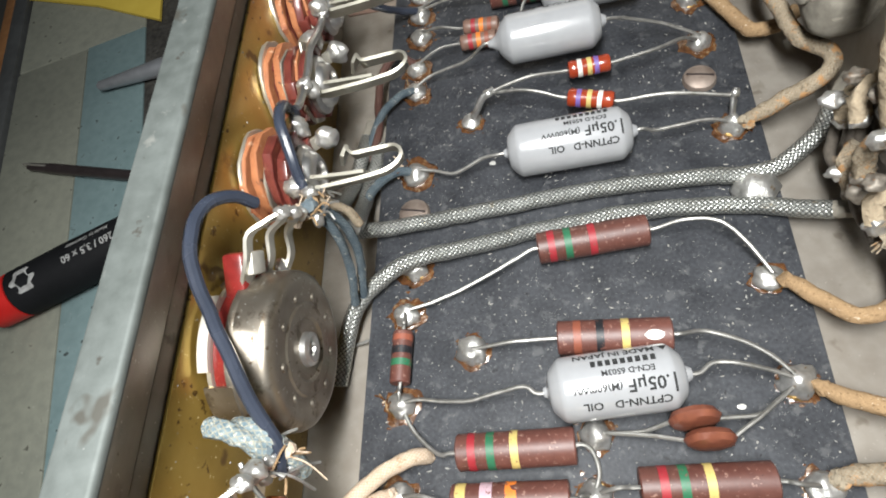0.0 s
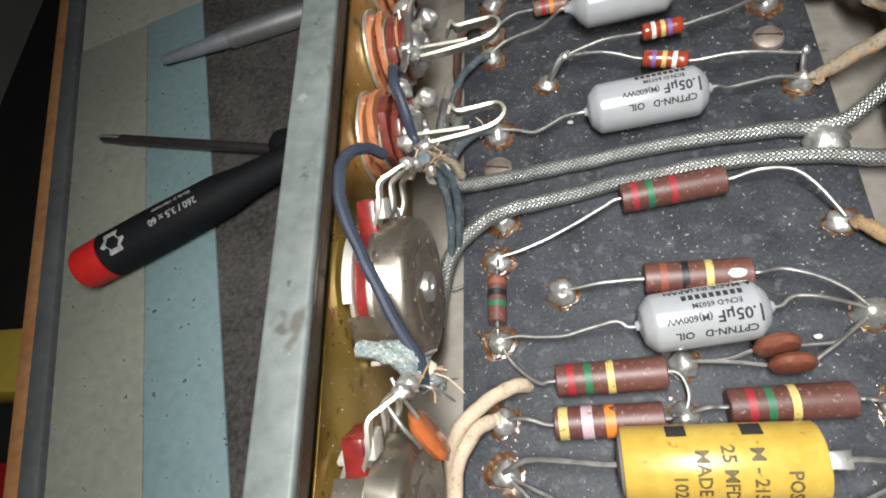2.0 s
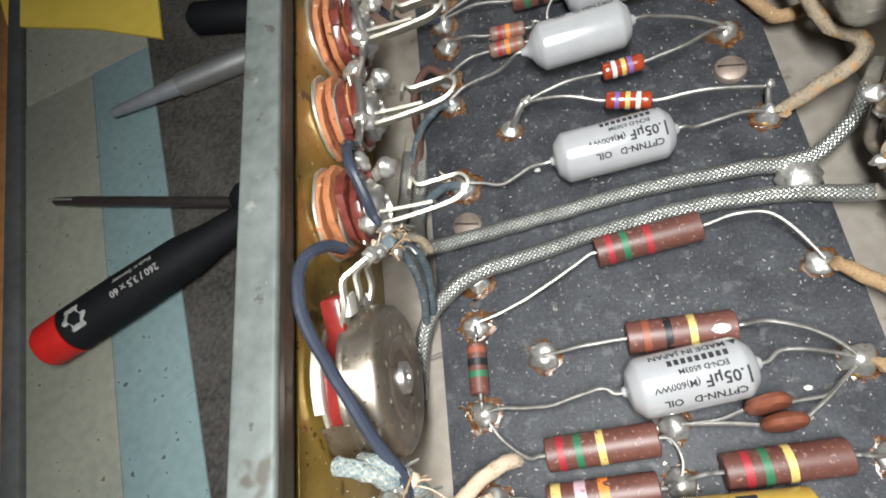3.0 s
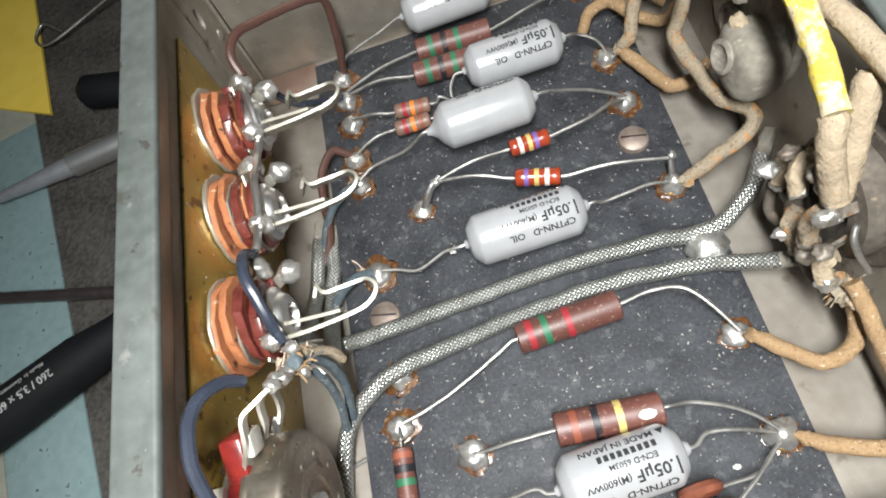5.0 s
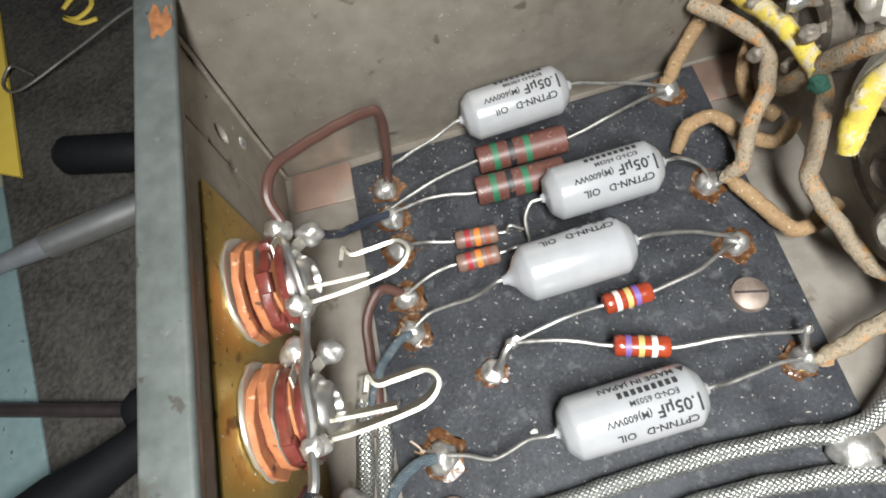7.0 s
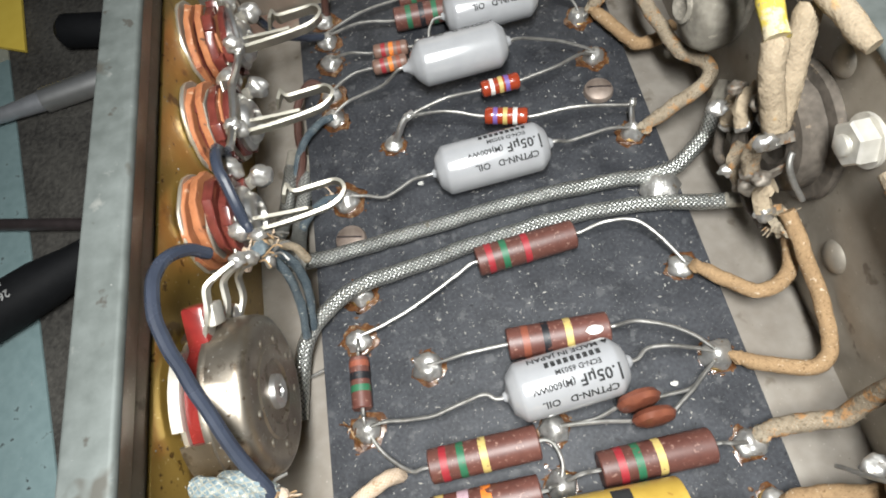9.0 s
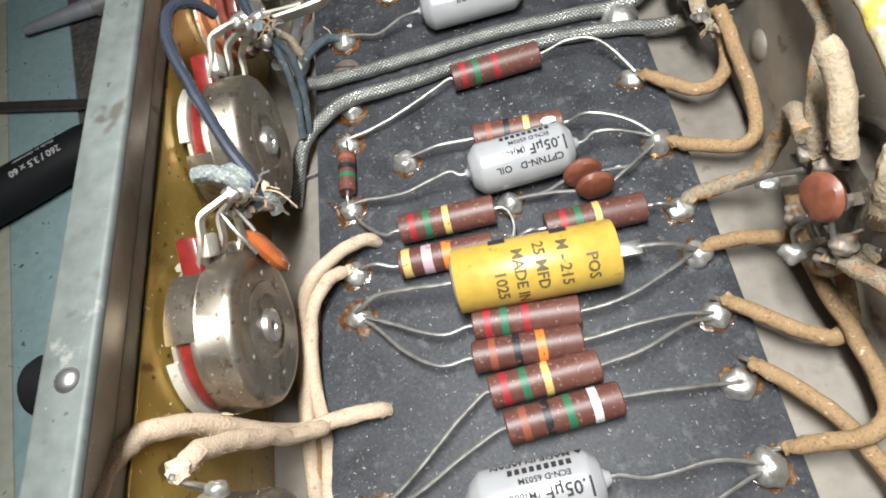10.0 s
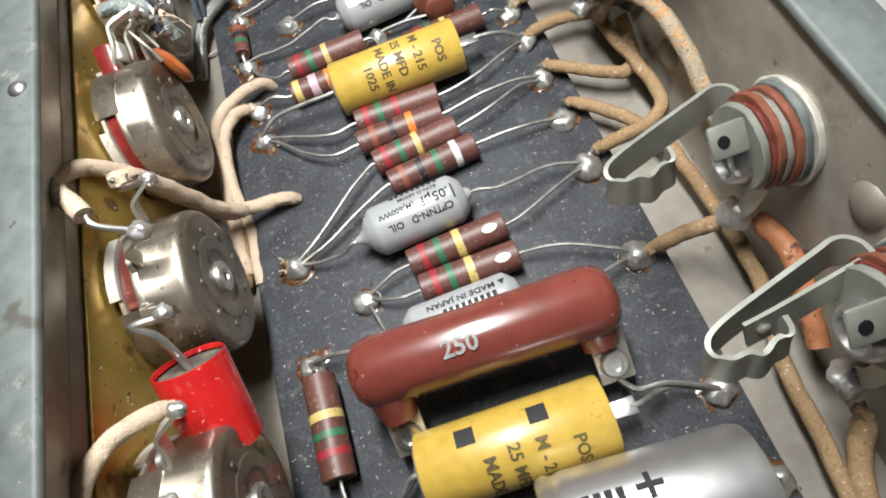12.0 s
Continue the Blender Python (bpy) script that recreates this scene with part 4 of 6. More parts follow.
def potentiometer(yc, zc, up_angle, back, kind, seed, wafer=WAFER, tongue=17.0, spread=0.0):
    """A pot with its axis across the panel; up_angle: where its lugs point, from +y towards +z."""
    x0 = front_x(yc) + 0.7
    t_ = thing("potentiometer", (x0, yc, zc), "tarnished steel potentiometer with red phenolic wafer, mounted on the brass plate", "potentiometer", "front panel potentiometers")
    depth = back - x0
    part("mounting_nut", lathe([(0, 7.0), (1.0, 7.0), (1.2, 5.2), (depth - 7, 5.2)], (x0, yc, zc), (1, 0, 0), 6), BRASS, t_)
    part("cover_plate", lathe([(1.2, 3), (1.2, 11.6), (1.6, 12.1), (2.2, 12.1), (2.4, 11.5), (2.4, 3)], (x0, yc, zc), (1, 0, 0), 40), PALEMETAL, t_, "pale plated cover plate")
    part("wafer", lathe([(2.45, 4), (2.45, 11.7), (4.4, 11.7), (4.4, 4)], (x0, yc, zc), (1, 0, 0), 40), wafer, t_, "red phenolic wafer")
    R = 12.3
    prof = [(4.45, R - 0.5), (4.5, R + 0.15), (5.3, R + 0.1), (5.5, R - 0.05), (depth - 1.6, R - 0.15), (depth - 0.7, R - 0.45), (depth - 0.2, R - 1.1), (depth, R - 1.9),
            (depth - 0.05, R - 2.6), (depth - 0.15, 7.2), (depth + 0.1, 6.9), (depth + 0.1, 5.0), (depth - 0.3, 4.6), (depth - 0.3, 0)]
    part("can", lathe(prof, (x0, yc, zc), (1, 0, 0), 56, 0.05, seed), CANM, t_, "scuffed steel can")
    ctr = lathe([(depth - 0.35, 2.7), (depth + 0.5, 2.6), (depth + 0.8, 2.0), (depth + 0.5, 1.1), (depth - 0.1, 0.9), (depth - 0.1, 0)], (x0, yc, zc), (1, 0, 0), 20, 0.15, seed)
    part("centre_rivet", ctr, TIN, t_)
    for k in range(9):
        a_ = 0.5 + seed + k * math.tau / 9
        part("stamped_dimple", lathe([(depth - 0.15, 0.75), (depth + 0.15, 0.55), (depth + 0.25, 0)], (x0, yc + 6.0 * math.cos(a_) * 1.36, zc + 6.0 * math.sin(a_) * 1.36), (1, 0, 0), 10), CANM, t_)
    for k in range(3):
        a_ = 2.2 + seed + k * 2.1
        m_ = Matrix.Translation((x0, yc, zc)) @ Euler((a_, 0, 0)).to_matrix().to_4x4()
        part("crimp_tab", moved(arc_band(1.0, 5.3, 11.95, 12.5, -0.42, 0.42), m_), CANM, t_, "folded crimp tab")
        part("plate_edge", moved(arc_band(0.7, 2.3, 12.0, 12.75, 0.62, 1.5), m_), NUTM, t_, "pale plated edge of the cover plate")
    m_ = Matrix.Translation((x0, yc, zc)) @ Euler((radians(up_angle), 0, 0)).to_matrix().to_4x4()
    # the wafer's tongue carries three lugs
    part("wafer_tongue", moved(box(2.3, 8.5, -6.2, 4.9, tongue - 1.5, 6.2, 0.6) if spread else box(2.3, 8.5, 1.2, 5.6, tongue - 1.4, 7.0, 0.7), m_), wafer, t_, "red phenolic tongue with the lugs")
    if not spread:
        part("lug_clamp", moved(box(5.5, 12.2, 2.6, 6.9, 15.6, 6.4, 0.35), m_), NUTM, t_, "pale square lug clamp")
    ends = []
    for k in (-1, 0, 1):
        pts = [(5.0, 11.0, k * 6.0), (6.4, 14.4, k * 6.6), (6.6, 17.8, k * 6.0), (8.6, 19.4, k * 4.4 + kind), (10.6, 20.6, k * 3.0 + kind)]
        if spread:
            pts = [(p[0], p[1] - 1.5, 0.0) for p in pts]
        m_k = m_ @ Euler((radians(spread * k), 0, 0)).to_matrix().to_4x4()
        pts = [m_k @ Vector(p) for p in pts]
        ends.append(pts[-1])
        part("lug_rivet", moved(lathe([(4.9, 1.6), (5.6, 1.5), (5.9, 0.9), (5.9, 0)], (0, 12.4, 0 if spread else k * 5.2), (1, 0, 0), 14), m_k), TIN, t_)
        wd = m_k.to_3x3() @ Vector((0, 0, 1))
        lug(t_, pts, 2.3 if spread else 1.7, wd, ends[-1], seed * 3 + k, 1.3 if k else 1.6)
    return t_, ends


pot_a, ends_a = potentiometer(4.7, 22.5, 30, -8.0, 0.5, 1)
pot_b, ends_b = potentiometer(-31.3, 22.5, 32, -7.0, 0.5, 2)
pot_c, ends_c = potentiometer(-67.0, 21.5, 92, -4.2, 0.0, 3, REDF, 12.0, 36)
pot_d, ends_d = potentiometer(-103.5, 21.5, 92, -3.2, 0.0, 4, REDF, 12.0, 36)


# ---- phone jacks on the front panel ----
def front_jack(yc, zc, seed):
    x0 = front_x(yc) + 0.7
    t_ = thing("phone_jack", (x0, yc, zc), "open phone jack with orange and dark red fibre washers, spring contact", "jack", "input jacks")
    stack = ((0.0, 0.7, 8.7, PALEMETAL, "metal washer"), (0.75, 2.0, 8.3, ORANGEF, "orange fibre washer"), (2.05, 2.5, 6.6, REDF, "dark red fibre washer"),
             (2.55, 3.9, 7.9, ORANGEF, "orange fibre washer"), (3.95, 4.4, 6.9, JACKSP, "metal leaf"), (4.45, 6.0, 7.3, REDF, "dark red fibre washer"), (6.05, 6.6, 6.2, ORANGEF, "orange fibre washer"), (6.65, 7.9, 6.7, REDF, "dark red fibre washer"))
    for n_, (s0, s1, r, m_, lb) in enumerate(stack):
        part("fibre_washer" if m_ is not PALEMETAL else "metal_washer", lathe([(s0, r * 0.4), (s0, r - 0.15), (s0 + 0.2, r), (s1 - 0.15, r), (s1, r - 0.15), (s1, r * 0.4)], (x0, yc + 0.3 * math.sin(n_ * 2 + seed), zc + 0.3 * math.cos(n_ + seed)), (1, 0.04 * math.sin(n_ * 2 + seed), 0.05 * math.cos(n_ * 3 + seed)), 30 if m_ is PALEMETAL else 11, 0.6, seed + n_), m_, t_, lb)
        if m_ is REDF:
            for k in range(3):
                a_ = seed * 1.7 + n_ + k * 1.1
                part("fibre_tab", moved(box(s0 + 0.1, -1.6, r - 1.6, s1 + 0.5, 1.6, r + 0.5, 0.3), Matrix.Translation((x0, yc, zc)) @ Euler((a_ - 1.2, 0, 0)).to_matrix().to_4x4()), REDF, t_, "torn dark red fibre tab")
    part("sleeve", lathe([(7.2, 5.6), (8.6, 5.5), (9.0, 5.0), (9.2, 4.4), (10.2, 4.0), (10.8, 3.2), (10.9, 2.3), (9.4, 2.0), (9.4, 0)], (x0, yc, zc - 1), (1, 0, 0), 24), TIN, t_, "shiny metal sleeve")
    for n_, k in enumerate((0.9, 1.25)):
        part("frame_leaf", moved(box(6.6, -2.2, -7.5, 7.1, 2.2, 7.5, 0.2), Matrix.Translation((x0, yc, zc)) @ Euler((k * 1.9, 0, 0)).to_matrix().to_4x4()), JACKSP, t_)
    # spring contact folded into a hook
    yy = yc - 3.6
    xs = x0 + 7
    part("spring_contact", strip([(xs, yy - 0.6, zc + 0.5), (xs + 6, yy - 0.6, zc + 1), (xs + 13, yy + 0.2, zc + 1.2), (xs + 17.2, yy + 1.2, zc + 1.4), (xs + 19, yy + 3.4, zc + 1.5), (xs + 17.6, yy + 5.4, zc + 1.5),
                                  (xs + 13.5, yy + 5.2, zc + 1.5), (xs + 10.8, yy + 5.0, zc + 1.5), (xs + 9.4, yy + 6.2, zc + 1.5), (xs + 8.6, yy + 4.0, zc + 1.5)], 3.4, 0.6, (-0.22, 0.42, -0.88), 6), JACKSP, t_, "bent pale spring contact")
    part("spring_contact", strip([(xs, yy + 2.0, zc + 0.5), (xs + 8, yy + 1.6, zc + 0.8), (xs + 13, yy + 1.5, zc + 1.0)], 3.0, 0.55, (-0.22, 0.42, -0.88)), JACKSP, t_, "straight pale spring leaf")
    for n_, (dx, dy, dz, r) in enumerate(((6.6, 8.2, 2.4, 2.3), (10.6, 8.3, -1.2, 2.2), (9.0, -5.5, 3.8, 1.7))):
        lg = part("solder_lug", strip([(x0 + 5.5, yc + dy * 0.4, zc), (x0 + dx * 0.8, yc + dy * 0.8, zc + dz * 0.7), (x0 + dx, yc + dy, zc + dz)], 2.4, 0.5, (0, 0.3, 1)), PALEMETAL, t_)
        part("solder", blob((x0 + dx, yc + dy, zc + dz), r, r * 0.9, r, seed * 5 + n_, 0.3, 3), SOLDER, lg)
    return x0


for n_, (yc, zc) in enumerate(((77.5, 25.0), (57.5, 23.8), (35.5, 25.0))):
    front_jack(yc, zc, n_ + 1)
bus = thing("bus_wire", (-12, 60, 30), "bare tinned bus wire joining the jacks", "wire")
part("wire", tube([(-14.5, 85.5, 28), (-12.5, 80, 29.6), (-11.5, 73, 27.5), (-11.8, 68, 27.4), (-12, 60, 29.4), (-11.8, 52, 29.4), (-12.2, 46, 30)], 0.75, 8, 7, 0.3), TIN, bus)
for n_, p in enumerate(((-11.6, 72.0, 27.8), (-12, 51.5, 29.2))):
    part("solder", blob(p, 1.5, 1.6, 1.3, n_ + 40, 0.4, 3), SOLDER, bus)


# ---- wires ----
def wire(name, label, pts, r, material, category="wire", group="", fuzz=0.0, seg=10, wob=0.25, n=8, parts=()):
    ob = part(name, tube(pts, r, seg, n, wob, pts[0][0], fuzz), material)
    tagged(ob, label, category, group)
    return ob


def cloth(pts, r=1.36, material=CLOTH, label="fuzzy tan cloth-covered wire soldered to the board", group="cloth wires", bare=True):
    t_ = thing("cloth_wire", pts[0], label, "wire", group)
    part("cloth_sleeve", tube(pts, r, 12, 9, 0.35, pts[0][1], 0.12, lambda f: 1.0 - 0.25 * max(0, 0.06 - f) / 0.06), material, t_)
    path = curve_points(pts, 30)
    rf = random.Random(int(pts[0][0] * 10 + pts[0][1] * 7))
    fz = bmesh.new()
    for p, q in zip(path, path[1:]):
        for k in range(2 if (q - p).length < 0.4 else 5):
            ax = (q - p).normalized()
            side = ax.orthogonal().normalized()
            side.rotate(Matrix.Rotation(rf.uniform(0, math.tau), 3, ax))
            o = p.lerp(q, rf.random()) + side * r * 0.95
            tipf = o + side * rf.uniform(0.15, 0.55) + ax * rf.uniform(-0.8, 0.8)
            w_ = ax.cross(side) * 0.035
            fz.faces.new((fz.verts.new(o - w_), fz.verts.new(o + w_), fz.verts.new(tipf)))
    part("fuzz", fz, material, t_, smooth=0)
    a, b = Vector(pts[0]), Vector(pts[1])
    d = (a - b).normalized()
    if bare:
        part("frayed_end", blob(a + d * 0.2, r * 1.0, r * 0.9, r * 0.8, a.y, 0.6, 2), material, t_)
        part("bare_end", tube([a - d * 0.5, a + d * 1.6 + Vector((0, 0, -0.3)), a + d * 2.6 + Vector((0, 0, -1.0))], 0.4, 7), LEAD, t_)
    return t_


cloth([(65.8, 18.6, 2.6), (70, 14.6, 3), (74.5, 11.4, 3.4), (79, 12.6, 4.5), (80.5, 17, 8), (79, 20, 12)])
cloth([(66.6, 0.8, 2.6), (72, -1.8, 3), (78.3, -3.2, 3.2), (81.8, 0.5, 4.2), (81.8, 8, 7), (80, 15, 12), (78.5, 20.5, 15)])
cloth([(65.9, -12, 2.6), (71, -11.6, 4), (76.5, -12.3, 8), (78, -11, 14), (77.8, -11, 21), (77, -13.2, 25), (76, -18, 26)], 1.5, CLOTHG, "dusty cloth wire rising from the board to the tube socket")
cloth([(65.8, -22.4, 2.4), (71, -22.3, 3.4), (76, -23.2, 3.6), (81, -24, 3)])
cloth([(65.8, -33.2, 2.8), (69, -35.6, 3.2), (74, -39.6, 3.4), (79, -42, 3), (82, -40, 5), (81.8, -33, 9)])
cloth([(66.6, -44.3, 2.8), (70.5, -48.5, 3.2), (75.6, -54.9, 3.2), (79, -65, 3.4), (80, -80, 3.6), (79.5, -93, 4), (76, -106, 4), (75, -118, 4), (73.5, -132, 3)])
cloth([(67, -57.2, 3), (72, -57.4, 4), (78, -57.0, 5.6), (81.2, -53, 6), (81, -44, 6), (79.4, -33, 6.4), (78.5, -26, 8), (78.2, -20, 12)])
cloth([(66.8, -81, 3), (70, -82, 7), (74, -83.5, 11), (77.5, -84.5, 13)])
cloth([(80.5, -86, 13), (81.5, -93, 13.5), (81, -100, 11), (80, -107, 8)], 1.7, ORANGEF, "orange plastic sleeved wire by the rear jacks", "", False)
cloth([(66.2, 51.5, 3), (72, 53.2, 5), (79.2, 55.4, 8), (80.2, 58.5, 10), (76, 62.5, 10.5), (74.5, 68, 11), (72.3, 78, 12.5), (76, 85, 14), (79.5, 92, 16), (80, 99, 18)], 1.5, CLOTHG, "dusty grey-brown cloth wire looping to the socket")
cloth([(64.5, 87.2, 3.6), (67, 88, 6), (68.5, 92, 9), (73, 98.5, 14), (74, 106, 17), (66, 118, 17)], 1.5, CLOTHG, "dusty grey cloth wire beside the end wall")
cloth([(65.0, 86.6, 3.2), (68, 80, 3), (71.5, 74.4, 2.6), (76.5, 74.5, 2.4), (80.5, 77, 3)], 1.5, CLOTH)
cloth([(58.5, 96.3, 0.6), (61, 99.2, 4), (66, 99.6, 5.2), (71.5, 94, 3.6), (76.5, 92.5, 2.6), (81, 95, 3)], 1.4, CLOTH, bare=False)
cloth([(62.5, 112.6, 2.4), (65, 115, 6), (69.5, 118, 13), (72, 119, 20)], 1.5, CLOTH)
cloth([(76, -35, 20), (79.3, -43, 23.5), (80.8, -54, 24), (81, -66, 20), (81.2, -78, 15)], 1.5, CLOTHG, "thick dusty grey cloth wire along the rear wall")
cloth([(79, -36, 22), (77, -34, 14), (79, -30, 8), (80, -26, 5)], 1.4, CLOTHG, "dusty grey cloth wire at the socket")
cloth([(77.5, -20, 24), (78, -12, 31), (80.5, -6, 34), (81, 2, 34), (81, 14, 36)], 1.35, CLOTHG, "dusty grey cloth wire at the socket")
cloth([(79.5, -118, 9), (77, -124, 5), (75, -132, 3)], 1.7, CLOTH)
cloth([(5.6, -7.8, 0.2), (3, -8.6, 3.4), (-3, -12.6, 5.4), (-8.2, -19.5, 6), (-9.2, -29, 4.6), (-9.4, -40, 2.2), (-9, -55, -0.8)], 1.35, CLOTHW, "cream cloth wire entering a hole in the board", "cream cloth wires", False)
cloth([(-0.6, -14.2, 2.6), (-4, -16.5, 4.6), (-7, -23, 5), (-7.6, -33, 3.6), (-6.8, -45, -0.4), (-6.6, -58, -1.2)], 1.35, CLOTHW, "cream cloth wire soldered at the board's edge", "cream cloth wires")
cloth([(5.3, -41.8, 0.2), (3, -41.9, 2.6), (-3, -43.2, 4.8), (-8.5, -45, 9), (-11, -46, 19), (-14, -46.4, 29), (-17.2, -48.6, 36.5), (-18, -53.5, 41), (-16.4, -58, 43.4), (-12.6, -63.6, 42.8)], 1.45, CLOTHW, "cream cloth wire looping up to the potentiometer", "cream cloth wires", False)
cloth([(-11.6, -53.2, 36.4), (-11, -50.4, 32), (-9.6, -48.2, 24), (-7.6, -46.4, 13), (-4.8, -44.6, 6.6)], 1.4, CLOTHW, "cream cloth wire looping up to the potentiometer", "cream cloth wires")
cloth([(-7.6, -90.6, 33), (-11.5, -92.5, 37), (-15.5, -96.5, 39), (-15.6, -102, 40), (-12.5, -106.5, 41)], 1.25, CLOTHW, "cream cloth wire looping up to the potentiometer", "cream cloth wires", False)
cloth([(-9.5, -58, -1), (-8.6, -46, 0.2), (-8.2, -36, 1.0)], 1.3, CLOTH, "orange-brown cloth wire lying on the chassis floor", "cloth wires", False)

# shielded wires
def shielded(pts, label, frayed=True):
    t_ = thing("shielded_wire", pts[0], label, "wire", "shielded wires")
    part("braid", tube(pts, 1.6, 14, 10, 0.25, pts[0][1], 0.05), BRAID, t_)
    d = (Vector(pts[-1]) - Vector(pts[-2])).normalized()
    e = Vector(pts[-1])
    part("cloth_jacket", tube([e - d * 0.4, e + d * 2.5, e + d * 5.0], 1.45, 10, 4, 0, 0, 0.2), DUSTY, t_, "dusty cloth jacket")


shielded([(-9.5, 30.5, 16), (-10.5, 33.5, 8), (-7, 35.3, 3.4), (4, 36.8, 2.2), (16.8, 38.4, 1.8), (39.3, 40.6, 1.8), (56, 40.6, 1.8), (64, 40, 2.2), (70, 41.2, 2.4), (76.5, 45.8, 3.8), (79.8, 50.5, 6.5)], "tinned braid shielded wire crossing the board")
shielded([(-12.6, 5, -0.6), (-11.4, 13, 0.6), (-9, 19.5, 2.6), (-4.5, 24.2, 3.2), (2, 27.4, 4.2), (13, 30.2, 2.4), (26, 32.6, 1.8), (40, 34.2, 1.8), (52, 34.6, 1.8), (64, 33.6, 1.9), (71, 31.8, 2.2), (75.5, 30.4, 3.4)], "tinned braid shielded wire crossing the board")
shielded([(-8.5, 28, 24), (-10.5, 33, 18), (-13, 40, 7), (-13, 48, 1.4), (-12, 57, 0.4), (-11.5, 62, -0.4)], "tinned braid shielded wire below the jacks")
shielded([(-6.4, 29.5, 15), (-8.2, 34.5, 8.6), (-9.6, 41, 3.2), (-9.6, 48, 0.6), (-8.9, 54, -0.4), (-8.6, 60, -1.0)], "tinned braid shielded wire below the jacks")
lump = part("braid_solder", blob((65, 37, 1.6), 3.9, 3.6, 2.4, 61, 0.3, 3, flat=0.02), SOLDER)
tagged(lump, "solder lump bonding the two shielded wires", "solder joint")
for n_, (x, y) in enumerate(((0.8, 40.2), (60.4, 65.1))):
    sc = thing("board_screw", (x, y, 0), "tarnished slotted screw head on the board", "screw", "board screws")
    R = 3.3
    body = lathe([(0, R), (0.5, R), (1.1, R * 0.92), (1.7, R * 0.6), (1.85, 0)], (x, y, 0.02), (0, 0, 1), 28)
    part("screw_head", body, SCREWM, sc)
    # No groove is cut: a thin dark bar gives the slot's shade.
    part("slot", moved(box(-R * 0.8, -0.2, 0, R * 0.8, 0.2, 0.1), Matrix.Translation((x, y, 1.78)) @ Euler((0, 0, radians(-12))).to_matrix().to_4x4()), TOOLST, sc, "dark bar for the shaded screw slot")

wire("hookup_wire", "slate blue plastic wire arching over the potentiometer", [(-11.8, 22, 37.4), (-13.2, 21.4, 40.5), (-15.2, 18.5, 43.4), (-15.8, 13, 44), (-14.4, 7, 42), (-11.6, 0, 38), (-8.6, -6.5, 34.5), (-6, -11, 31.5), (-6.4, -13.6, 29)], 0.95, BLACKW)
wire("hookup_wire", "slate blue plastic wire from jack to potentiometer", [(-13.6, 46.4, 28), (-12.8, 43.6, 33.6), (-11.4, 38.5, 35.4), (-10, 33, 33), (-9.4, 29.5, 29)], 0.95, BLACKW)
wire("hookup_wire", "brown plastic wire from jack to board corner", [(-13.4, 86.5, 28.5), (-14.2, 90.5, 31.5), (-12, 95, 31.8), (-5, 101, 28.8), (2.6, 105.6, 25.6), (4.2, 106.2, 23.2), (3.0, 106, 13), (0.6, 105.6, 1.6)], 0.95, BROWNW, n=10)
wire("hookup_wire", "black plastic wire from jack to board", [(-10.4, 87, 21), (-8.5, 91, 12), (-4.5, 96, 5), (-0.4, 98, 2)], 0.9, BLACKW)
wire("hookup_wire", "brown plastic wire under the jacks", [(-0.5, 80.6, 2), (-4, 81, 5), (-7.5, 77, 4), (-8.6, 70, 2), (-8.4, 62, 1), (-11, 56, -1)], 0.95, BROWNW)
wire("hookup_wire", "blue and white cloth wire to the board's edge", [(-0.2, 72.4, 1.8), (-3.6, 70.6, 2.6), (-8, 65.5, 2.0), (-10.5, 59, 0)], 0.9, BLUED)
wire("hookup_wire", "blue and white cloth wire to the board's edge", [(0.4, 49.6, 1.8), (-3.4, 49.2, 3), (-8, 45.6, 2.4), (-10, 39, 3)], 1.0, BLUED)
wire("bare_wire", "thin bare wire from under the board", [(-12, 12.8, -2), (-9.5, 13.4, -1.6), (-6.6, 14.0, -1.2)], 0.35, LEAD)
wire("bare_wire", "thin bare wire from under the board", [(-11, -23.6, -2), (-9.0, -24, -1.6), (-6.6, -24.6, -1.2)], 0.35, LEAD)


rs_ = random.Random(21)
for (fx_, fy_), n_s in ((JOINT["Lf"], 9), (JOINT["Ld"], 5), (JOINT["Le"], 6), (JOINT["Lm"], 6), (JOINT["Lj"], 5)):
    fray = thing("frayed_strands", (fx_ - 2.4, fy_ + 0.8, 1), "loose tan cloth strands at a solder joint", "wire", "frayed strands")
    for k in range(n_s):
        o_ = Vector((fx_ - 2.2 + rs_.uniform(-0.6, 0.6), fy_ + rs_.uniform(-0.8, 1.2), rs_.uniform(0.6, 1.6)))
        e_ = o_ + Vector((rs_.uniform(-2.6, 0.6), rs_.uniform(-1.6, 3.4), rs_.uniform(-0.2, 2.4)))
        part("strand", tube([o_, (o_ + e_) / 2 + Vector((0.3, 0.2, 0.6)), e_], 0.16, 5, 4), (CLOTH, FLUX, CLOTHW)[k % 3], fray)


